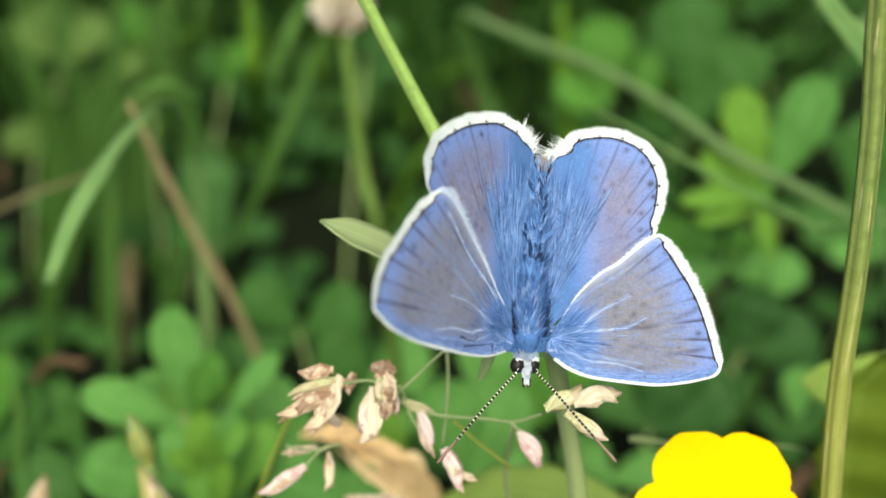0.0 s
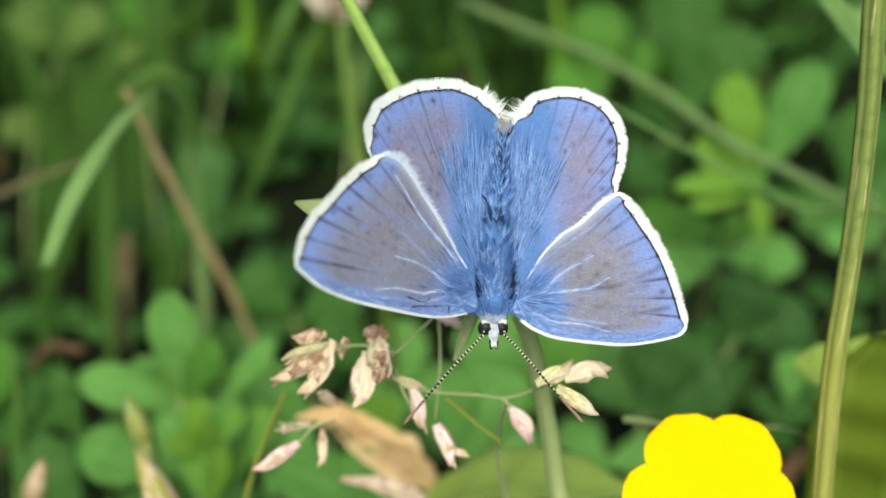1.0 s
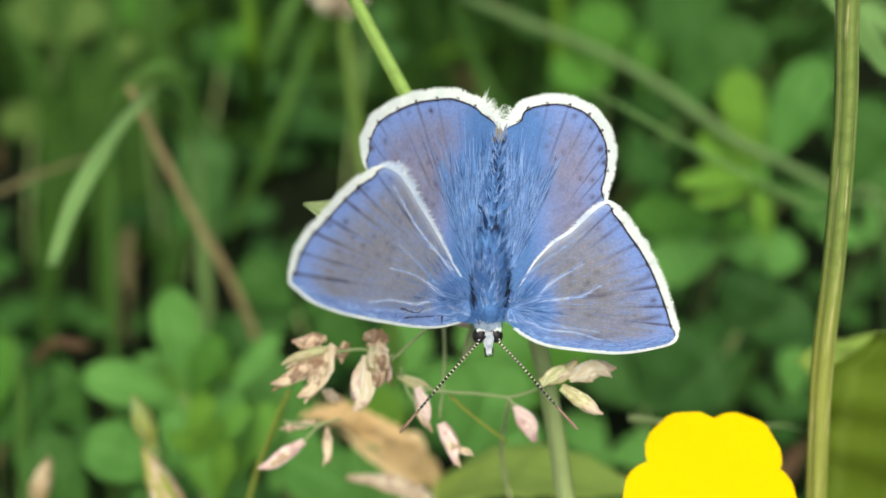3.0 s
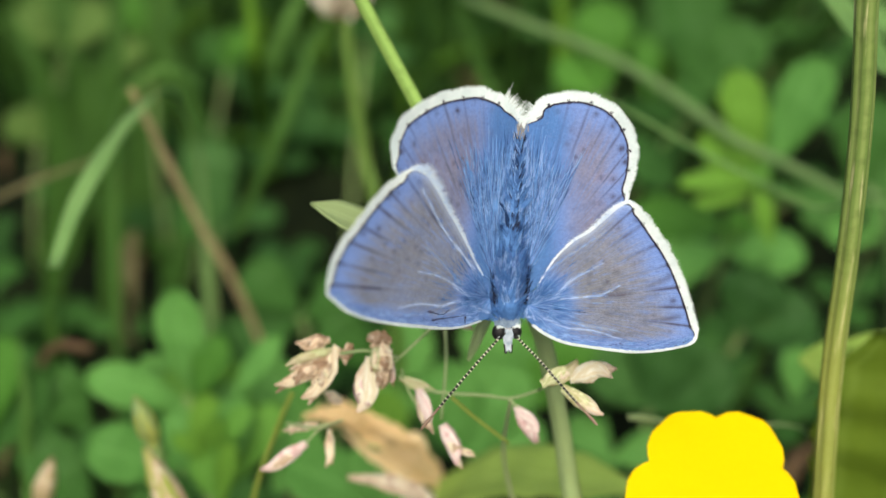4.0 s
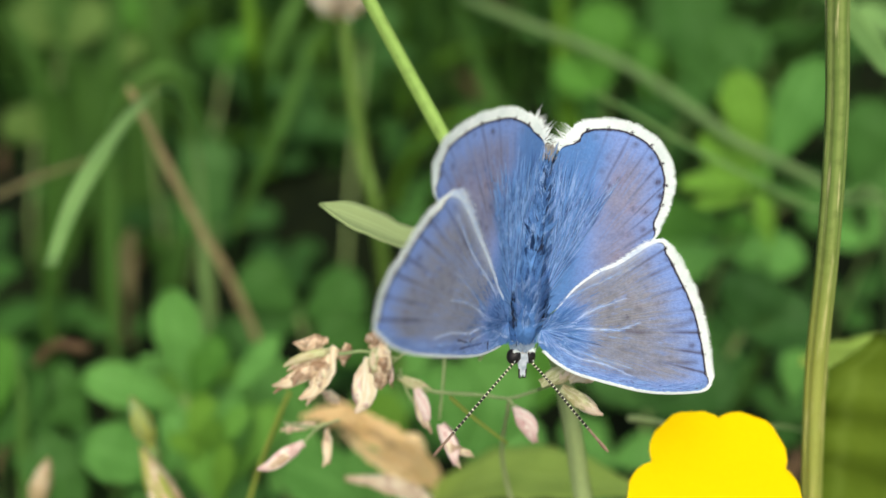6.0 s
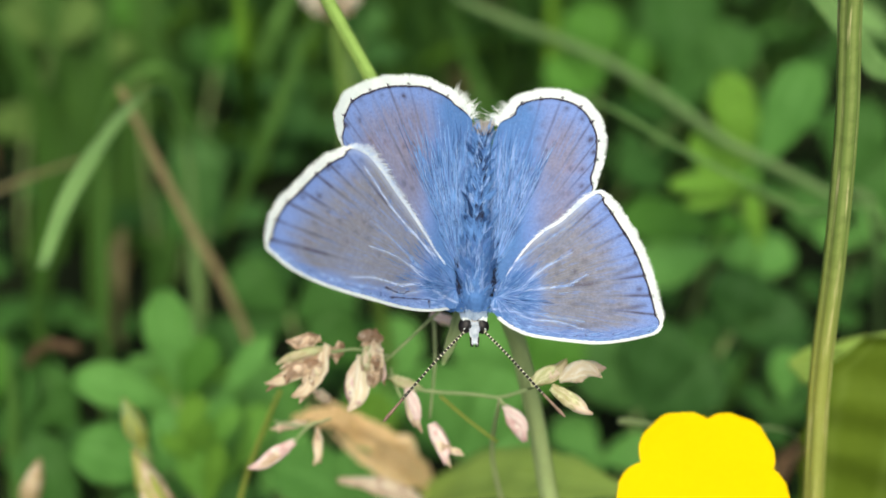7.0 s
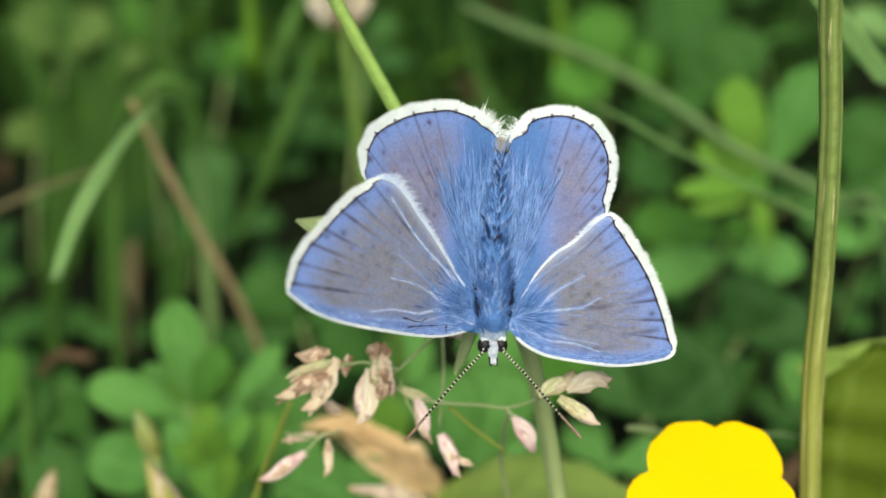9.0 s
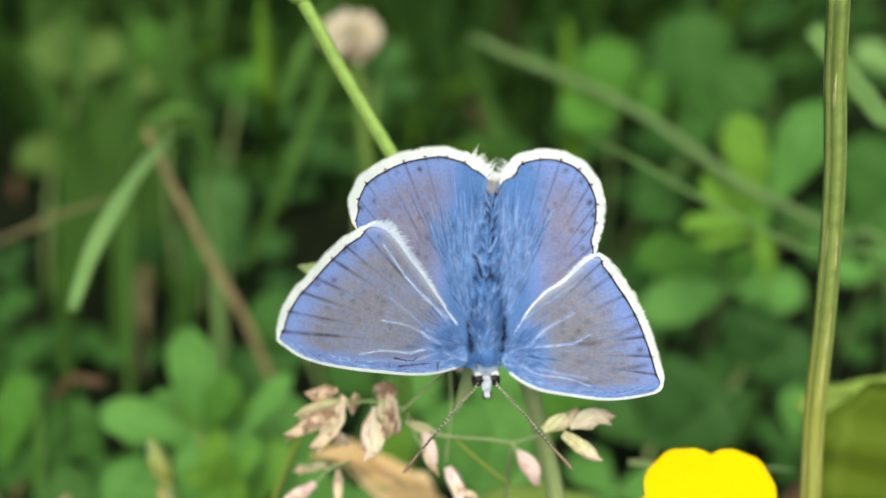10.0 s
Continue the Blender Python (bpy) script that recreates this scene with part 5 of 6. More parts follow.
trefoil(V(40, 0, -330), "tall clover with pale leaflets deep in the grass", [
    (V(37.1, 38, -285.5), V(34.5, 56.9, -280.6), 0.0145, M_CLOVER_MID),
    (V(37.8, 37.4, -285.5), V(24.1, 39.3, -280.5), 0.01187, M_CLOVER_MID),
    (V(62.8, 37.9, -300.4), V(55.4, 65.8, -294.5), 0.02075, D),
    (V(63.5, 37.9, -300.4), V(55.8, 36.1, -296.4), 0.01245, D),
    (V(64.9, 37.9, -300.4), V(74.5, 53.5, -294.4), 0.01522, D),
    (V(51.4, 13.3, -280.3), V(41, 20.8, -276.4), 0.01162, D),
    (V(47.9, 35.3, -290.4), V(45.9, 49.5, -286.5), 0.00802, M_CLOVER_MID)],
    [V(37.5, 37.8, -286.5), V(64, 37.5, -302.4)])
trefoil(V(-120, -30, -360), "clover with olive-green leaflets deep in the grass", [
    (V(-107.9, 56.7, -335), V(-117.7, 64.4, -330), 0.01455, M_CLOVER_OLIVE),
    (V(-106.2, 57.9, -337), V(-110, 72.4, -332), 0.01233, M_CLOVER_OLIVE),
    (V(-103.4, 55.6, -333), V(-91.9, 65.4, -328), 0.01370, M_CLOVER_OLIVE),
    (V(-115.1, 30, -340), V(-121.2, 37.4, -335), 0.01089, M_CLOVER_OLIVE),
    (V(-113.7, 29.9, -338), V(-107.3, 41.7, -333), 0.00928, M_CLOVER_OLIVE)],
    [V(-106.2, 56.9, -336), V(-114.8, 30, -340)])
trefoil(V(-75, -40, -345), "clover with dull green leaflets among the blades", [
    (V(-85.5, 60.7, -345), V(-90.5, 72.5, -340), 0.01184, M_CLOVER_MID),
    (V(-83.9, 60.1, -343), V(-73.5, 67.3, -338), 0.01098, M_CLOVER_DIM),
    (V(-84.5, 58.5, -341), V(-91.1, 51.4, -336), 0.00936, M_CLOVER_OLIVE),
    (V(-65, 52.6, -355), V(-71.3, 61.6, -350), 0.00975, M_CLOVER_DIM),
    (V(-63.8, 52.3, -353), V(-58, 62.8, -348), 0.00889, M_CLOVER_MID)],
    [V(-85.2, 60.1, -345), V(-64.5, 52.2, -355)])
trefoil(V(-30, -40, -330), "clover with dull green leaflets among the blades", [
    (V(-23.2, 57.2, -335), V(-27.4, 65.5, -330), 0.00919, M_CLOVER_DEEP_SHADE),
    (V(-21.8, 56.8, -333), V(-13.6, 63.6, -328), 0.00914, M_CLOVER_DUSK_SHADE),
    (V(-21.4, 55, -331), V(-10.5, 49.6, -326), 0.00757, M_CLOVER_DEEP_SHADE)],
    [V(-22.4, 56.7, -335)])
# these two plants have shade painted into their leaf colours
trefoil(V(75, 5, -310), "clover with leaflets coloured dark as shade", [
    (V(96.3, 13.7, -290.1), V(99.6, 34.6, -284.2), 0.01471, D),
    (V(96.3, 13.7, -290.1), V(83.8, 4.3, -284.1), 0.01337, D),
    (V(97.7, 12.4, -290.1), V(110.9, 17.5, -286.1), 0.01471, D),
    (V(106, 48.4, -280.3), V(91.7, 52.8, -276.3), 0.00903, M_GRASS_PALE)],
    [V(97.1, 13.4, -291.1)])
trefoil(V(30, -65, -240), "clover with dull blue-green leaflets, shade put into their colour", [
    (V(35.8, -30, -225.1), V(24.8, -17, -220.3), 0.0134, M_CLOVER_DUSK_SHADE),
    (V(36.8, -30, -225.1), V(41.1, -13, -220.2), 0.0134, M_CLOVER_DEEP_SHADE),
    (V(37.9, -31, -225.1), V(51.3, -21.1, -220.1), 0.0134, M_CLOVER_DEEP_SHADE),
    (V(54.8, -15.7, -230.1), V(57, -3.9, -226.2), 0.0127, M_CLOVER_DEEP_SHADE),
    (V(55.9, -16.8, -230.1), V(68.5, -13.4, -226.1), 0.0127, M_CLOVER_DEEP_SHADE),
    (V(63.1, -26.7, -215.1), V(58.8, -16.4, -212.1), 0.01093, M_CLOVER_DEEP_SHADE),
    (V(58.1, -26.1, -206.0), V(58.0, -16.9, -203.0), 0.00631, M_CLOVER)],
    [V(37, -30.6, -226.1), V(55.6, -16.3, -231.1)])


def broad_leaf(name, label, root, pts, widths, mat, facing, seed):
    base = Vector(root)
    th = thing(name, base, label, "leaf", "broad leaves")
    part("leaf_blade", blade(bmesh.new(), pts, widths, facing, 22, 8, 0.16, 0.00012, 0.05, seed), mat, th)
    part("petiole", tube(bmesh.new(), [base, base.lerp(pts[0], 0.6) + V(0, 2, 4), pts[0]], [0.0009, 0.0007], 8, 12), M_THIN, th)
    return th


broad_leaf("plantain", "broad olive-green leaf curving upward", V(48, -75, -175), [V(50.6, -43.8, -146), V(50.4, -28.8, -139.1), V(50.1, -19, -134.1), V(49.6, -9.6, -131.2)], [0.0078, 0.01409, 0.01755, 0.01852, 0.01880, 0.01850, 0.01650, 0.00700], M_OLIVE, Vector((-0.25, 0.3, 0.92)), 3)
broad_leaf("plantain", "yellow-green leaf lying low", V(-2, -75, -190), [V(-2.4, -33.1, -160.3), V(6.3, -29.1, -154.3), V(14.4, -28.6, -150.2), V(22.8, -29.8, -148.2)], [0.00435, 0.00858, 0.00917, 0.00696, 0.00137], M_LOWLEAF, Vector((0.1, 0.75, 0.65)), 4)
broad_leaf("plantain", "small pale green leaf beside the stalk", V(56, -60, -190), [V(52.0, -15.0, -152.0), V(48.5, -15.1, -150.0), V(45.4, -14.8, -149.0), V(42.4, -14.0, -148.0)], [0.00669, 0.00682, 0.00669, 0.00613, 0.00418, 0.00056], M_LOWLEAF, TOWARDS, 5)
broad_leaf("plantain", "pale rim of a leaf behind the olive one", V(66, -60, -190), [V(59.8, -10.6, -152.0), V(54.5, -11.8, -151.0), V(51.0, -12.2, -151.0), V(47.1, -13.1, -150.0)], [0.00140, 0.00182, 0.00196, 0.00168, 0.00056], M_LOWLEAF, TOWARDS, 6)


def withered():
    base = V(4, -80, -180)
    th = thing("withered_plant", base, "curled tan withered leaf hanging in the grass", "leaf", "withered leaves")
    for pts, widths, facing, seed in (
            ([V(-18.1, -21.7, -157.0), V(-13.3, -21.8, -156.0), V(-9.7, -23.9, -156.0), V(-6.0, -26.7, -158.0), V(-2.0, -30.7, -161.0), V(0.0, -35.3, -165.0)], [0.00102, 0.00292, 0.00350, 0.00408, 0.00394, 0.00321, 0.00262], Vector((0.1, 0.55, 0.8)), 6),
            ([V(-14.4, -19.6, -157.0), V(-10.3, -21.8, -155.0), V(-6.7, -23.6, -154.0), V(-3.3, -26.6, -156.0), V(-1.4, -30.4, -159.0)], [0.00029, 0.00146, 0.00175, 0.00131, 0.00058], Vector((-0.2, 0.4, 0.9)), 7),
            ([V(-14.0, -23.7, -158.0), V(-11.1, -26.2, -157.0), V(-7.6, -28.6, -158.0), V(-3.7, -31.3, -160.0)], [0.00029, 0.00117, 0.00219, 0.00190], Vector((0.3, 0.5, 0.8)), 8),
            ([V(-18.8, -21.8, -156.0), V(-15.6, -21.1, -154.0), V(-12.3, -21.7, -154.0), V(-10.2, -23.6, -155.0)], [0.00073, 0.00248, 0.00262, 0.00087], Vector((0.0, 0.7, 0.7)), 9),
            ([V(-6.8, -23.9, -155.0), V(-4.2, -24.3, -154.0), V(-3.0, -26.0, -155.0)], [0.00044, 0.00160, 0.00058], Vector((0.1, 0.6, 0.8)), 10)):
        part("leaf_blade", blade(bmesh.new(), pts, widths, facing, 26, 8, 0.16, 0.0001, 0.22, seed, 0.16), M_WITHER, th)
    part("petiole", tube(bmesh.new(), [base, V(3, -52, -165), V(0.2, -35.3, -155.3)], [0.0005, 0.0006], 8, 12), M_STRAW, th)
    base = V(-6, -78, -180)
    th = thing("withered_plant", base, "pale straw-coloured withered leaf", "leaf", "withered leaves")
    part("leaf_blade", blade(bmesh.new(), [V(-11.7, -26.3, -138.3), V(-7.3, -26.9, -137.3), V(-3.5, -28.8, -138.3), V(0.4, -34, -142.3)], [0.00051, 0.00231, 0.00269, 0.00195], Vector((0.2, 0.7, 0.65)), 16, 6, 0.4, 0.0001, 0.1, 7), M_CREAM, th)
    part("petiole", tube(bmesh.new(), [base, V(0, -55, -155), V(0.4, -33.6, -142.3)], [0.0005, 0.0006], 8, 12), M_STRAW, th)


withered()


# ---- grass that can be told apart ----
def grass_blade(label, pts, widths, mat, facing=None, name="grass_plant", group="grass plants", seed=1, fold=0.3):
    th = thing(name, Vector(pts[0]), label, "grass", group)
    part("blade", blade(bmesh.new(), pts, widths, facing or Vector((0.1, 0.3, 0.95)), 26, 4, fold, 0.0001, 0.05, seed), mat, th)
    line = spline(pts, 26)
    f = (facing or Vector((0.1, 0.3, 0.95))).normalized()
    part("midrib", tube(bmesh.new(), [p + f * 0.00012 for p in line[:24]], [0.00022, 0.00018, 0.0001], 6, 24), mat, th, "raised midrib")
    return th


grass_blade("pale green grass blade bent over, tip hanging", [V(-50, -60, -260), V(-45.6, 10.8, -225.6), V(-44.3, 23.2, -205.7), V(-43.5, 24.4, -190.7), V(-43.7, 21, -176.7), V(-44.7, 13, -160.7), V(-46.1, 4.9, -150.6), V(-46.6, -2.3, -143.6)],
            [0.00163, 0.00184, 0.00167, 0.00194, 0.00268, 0.00308, 0.00275, 0.00159], M_GRASS_PALE, Vector((-0.25, 0.2, 0.93)), seed=2, fold=0.35)
grass_blade("green grass blade arching over", [V(-70, -65, -260), V(-61.7, 14, -225.7), V(-58.1, 22.9, -215.8), V(-54.2, 28.5, -210.8), V(-48.5, 30.7, -208.8), V(-43.5, 28.9, -212.7)],
            [0.00184, 0.00225, 0.00256, 0.00232, 0.00191, 0.00038], M_GRASS_MID, Vector((-0.2, 0.5, 0.8)), seed=3, fold=0.4)


def dry_stem(label, pts, r, mat=None, name="dry_grass"):
    th = thing(name, Vector(pts[0]), label, "grass", "grass stems")
    stem = part("stem", tube(bmesh.new(), pts, r, 10, 24), mat or M_STRAW, th)
    line = spline(pts, 40)
    for i in (14, 27):
        part("node", ball(bmesh.new(), line[i], (lerp(r, i / 39) * 1.25,) * 3, 10, 8), mat or M_STRAW, stem)
    return th


dry_stem("dry brown grass stem leaning over", [V(-20, -70, -255), V(-34.7, -12.4, -212.5), V(-40.7, 3.2, -200.6), V(-45.8, 17.1, -190.7), V(-48.2, 24.3, -184.7)], [0.0006, 0.0007, 0.00068, 0.0006, 0.0004])
dry_stem("thin dry brown stem in the grass", [V(-107.5, -0.6, -230.8), V(-76.9, 8.5, -205.8), V(-68.3, 11.7, -202.7), V(-58.3, 14.8, -200.7)], [0.0005, 0.0005, 0.00045, 0.0002], M_PALE_DRY)
dry_stem("short pale dead twig", [V(60, -60, -210), V(45.4, -24.8, -150.1), V(29.2, -21, -138.2), V(21.4, -18.9, -132.3), V(19.3, -18.6, -131.3)], [0.00014, 0.00014, 0.00013, 0.0003, 0.00032], M_BRACT)
dry_stem("brown fallen stalk between the leaves", [V(-80, -40, -215), V(-67.4, -17.9, -202.6), V(-59.3, -16.3, -200.6)], [0.0007, 0.0008, 0.0007], M_DEAD)
dry_stem("dry brown grass stem leaning over", [V(-28, -60, -225), V(-26.8, -26.6, -200.4), V(-26.3, -18.7, -196.4)], [0.0010, 0.0011, 0.0008], M_DEAD)

LONG = "long pale green grass stem leaning across"
dry_stem(LONG, [V(120, -60, -330), V(73.2, 3.5, -204), V(66.2, 7.8, -202), V(56.8, 12.9, -202), V(48, 17.7, -204), V(39.7, 25.3, -210), V(31.2, 32.7, -218), V(21.9, 38.6, -226), V(12.9, 43.5, -233), V(3.3, 49.3, -240)], [0.0006, 0.0007, 0.0008, 0.0009, 0.00095, 0.00095, 0.001, 0.001, 0.0009], M_GRASS_LONG, "long_grass")
dry_stem(LONG, [V(110, -70, -300), V(62.4, -1.7, -166.2), V(48.9, 5.3, -166.3), V(33.3, 13.2, -165.4), V(25.1, 17.8, -164.4), V(18.5, 21.1, -163.5)], [0.0003, 0.00032, 0.00032, 0.0003, 0.00026, 0.0001], M_GRASS_PALE, "long_grass")
grass_blade("fresh green grass blade slanting down", [V(120, -60, -240), V(66.6, 10.5, -158.2), V(54.9, 23.3, -154.3), V(50, 28.5, -152.4), V(45.1, 33.7, -150.4)], [0.00174, 0.00232, 0.00257, 0.00257, 0.00226], M_GRASS_PALE, Vector((-0.3, 0.2, 0.9)), seed=4)
for k, (lab, pts, w, mat) in enumerate((
        ("bright green grass blade standing upright", [V(-60, 46.7, -415.9), V(-60.2, 59.2, -408.9), V(-61.9, 71.4, -403), V(-64.7, 86.9, -397.1)], 0.00672, M_GRASS_BRIGHT),
        ("green grass blade standing upright", [V(25, -40, -340), V(13.4, 25.4, -300.5), V(8.4, 41.6, -296.6), V(1.5, 61, -290.7)], 0.00485, M_GRASS),
        ("olive green grass stem standing upright", [V(40, -40, -340), V(29, 27.3, -290.4), V(27.3, 44.2, -286.5), V(26.3, 61.9, -282.6)], 0.00512, M_GRASS_BRIGHT),
        ("green grass blade leaning", [V(-110, -55, -330), V(-96.7, 21.4, -300.9), V(-97.5, 40.9, -291), V(-104.7, 57.2, -285.1)], 0.00565, M_GRASS),
        ("green grass blade standing upright", [V(-90, -50, -330), V(-86.9, 26.4, -310.9), V(-83.8, 47, -305), V(-81.3, 68.7, -301.1)], 0.00613, M_GRASS),
        ("green grass blade leaning", [V(-85, -60, -330), V(-67.4, 19.8, -320.8), V(-70, 45.3, -312.9), V(-77.2, 67.2, -307)], 0.00576, M_GRASS),
        ("broad green grass blade in the thicket", [V(-130, -50, -360), V(-99.9, 36.8, -341), V(-102.8, 57.9, -335.1), V(-109.2, 75.6, -331.2)], 0.01166, M_GRASS),
        ("broad green grass blade in the thicket", [V(-100, -50, -360), V(-85.3, 34.1, -345.9), V(-80.5, 58.5, -339), V(-74.9, 76.4, -335.1)], 0.00995, M_GRASS),
        ("green grass blade standing upright", [V(-62, -80, -195), V(-66.1, -37.5, -190.5), V(-65.1, -24.6, -186.6), V(-65.6, -13.3, -184.6)], 0.00175, M_GRASS_MID),
        ("broad green grass blade in the thicket", [V(-95, -60, -372), V(-87.4, 17.9, -352), V(-83.9, 38.7, -348), V(-84.1, 57.4, -344), V(-81.1, 72.5, -340)], 0.00737, M_GRASS_MID),
        ("bright green grass blade standing upright", [V(-44.0, 18.1, -305.0), V(-38.9, 31.6, -252.0), V(-36.7, 35.7, -232.0), V(-37.1, 43.6, -228.0), V(-37.0, 54.9, -226.0)], 0.00256, M_GRASS_BRIGHT),
        ("pale green grass blade leaning", [V(-51.1, 23.5, -300.0), V(-37.9, 33.0, -250.0), V(-33.0, 41.4, -240.0), V(-28.3, 49.9, -238.0), V(-24.2, 57.2, -236.0)], 0.00279, M_GRASS_MID),
        ("green grass blade leaning", [V(-43.8, 3.4, -250.0), V(-34.7, 17.5, -236.0), V(-29.8, 28.1, -232.0), V(-26.2, 36.6, -230.0), V(-22.6, 43.6, -228.0)], 0.00236, M_GRASS_MID),
        ("olive green grass stem standing upright", [V(52.8, -35.4, -235.0), V(54.9, -29.5, -232.0), V(58.4, -20.7, -230.0), V(59.1, -11.0, -228.0), V(58.5, -1.4, -226.0)], 0.00192, M_GRASS),
        ("short young grass blade", [V(-72.3, -23.6, -225.6), V(-69.8, -17.6, -215.6), V(-69.9, -12.4, -212.6), V(-70, -7.9, -210.7)], 0.00217, M_GRASS),
        ("pale dry grass blade in the shade", [V(-68.5, -20.2, -262.6), V(-63.7, -9.6, -240.6), V(-62.6, -1.8, -236.7), V(-60.5, 3.7, -234.7)], 0.00431, M_PALE_DRY),
        ("pale green grass blade in the shade", [V(-58, -75, -260), V(-54.2, -7.2, -235.6), V(-54.6, -0.7, -232.6), V(-55.7, 3.6, -230.7)], 0.00323, M_GRASS))):
    grass_blade(lab, pts, [w * 0.8, w, w, w * 0.7, w * 0.3], mat, seed=10 + k)


# ---- buds and the white clover head ----
def bud(label, root, base, tip, width, mat, mat2, seed):
    th = thing("budding_plant", Vector(root), label, "bud", "buds")
    part("stem", tube(bmesh.new(), [Vector(root), Vector(root).lerp(base, 0.6) + V(0, 2, 3), base], [0.0006, 0.0007], 8, 12), M_THIN, th)
    axis = tip - base
    for k in range(5):
        w = 2 * math.pi * k / 5 + 0.4
        side = (axis.cross(Vector((0, 0, 1))).normalized() * math.cos(w) + Vector((0, 0, 1)) * math.sin(w))
        bm = bmesh.new()
        blade(bm, [base, base + axis * 0.35 + side * width * 0.42, base + axis * 0.7 + side * width * 0.3, tip + side * width * 0.04], [width * 0.4, width * 0.85, width * 0.6, width * 0.05], side, 10, 4, -0.5, 0.0001, 0.03, seed + k)
        part("sepal", bm, mat if k % 2 else mat2, th)
    return th


bud("olive-yellow pointed flower bud", V(-30, -75, -175), V(-34.4, -23.1, -141.4), V(-36, -16.9, -138.5), 0.00286, M_BRACT, M_LIMEBUD, 1)
bud("cream and green withered bud", V(-28, -75, -170), V(-30.2, -34.1, -140.4), V(-34.6, -22.5, -137.4), 0.00403, M_LIMEBUD, M_CREAM, 2)
bud("tan withered bud with curled tip", V(-50, -75, -175), V(-53.7, -34.0, -158.0), V(-50.8, -26.7, -155.0), 0.00300, M_CREAM, M_STRAW, 3)


def clover_head():
    c = V(-17.5, 42.3, -201.0)
    th = thing("clover_flower", V(-18, -60, -280), "white clover head fading to brown on a green stem", "flower")
    part("stem", tube(bmesh.new(), [V(-6, -70, -270), V(-11.6, 0.4, -212.5), V(-14, 13.8, -207.5), V(-15.9, 26.9, -204.6), V(-16.9, 36.5, -202.5), c], [0.0012, 0.0011, 0.00105, 0.00102, 0.001, 0.001], 10, 24), M_OLIVE_STEM, th)
    rnd = random.Random(4)
    for k in range(70):
        z = 1 - 2 * (k + 0.5) / 70
        w = k * 2.39996
        d = Vector((math.sqrt(1 - z * z) * math.cos(w), z, math.sqrt(1 - z * z) * math.sin(w)))
        root = c + Vector((d.x * 0.0022, d.y * 0.0013, d.z * 0.0022))
        tip = c + Vector((d.x * 0.0054, d.y * 0.0048, d.z * 0.0054)) * rnd.uniform(0.88, 1.05)
        f = (d.cross(Vector((0.3, 1, 0.2)))).normalized()
        bm = blade(bmesh.new(), [root, root.lerp(tip, 0.5), tip], [0.0006, 0.0013, 0.0017, 0.0008], f, 6, 2, 0.6, 0.0001, 0.05, k)
        part("floret", bm, M_HEAD if d.y > -0.7 or k % 3 else M_BROWNED, th)
    return th


clover_head()


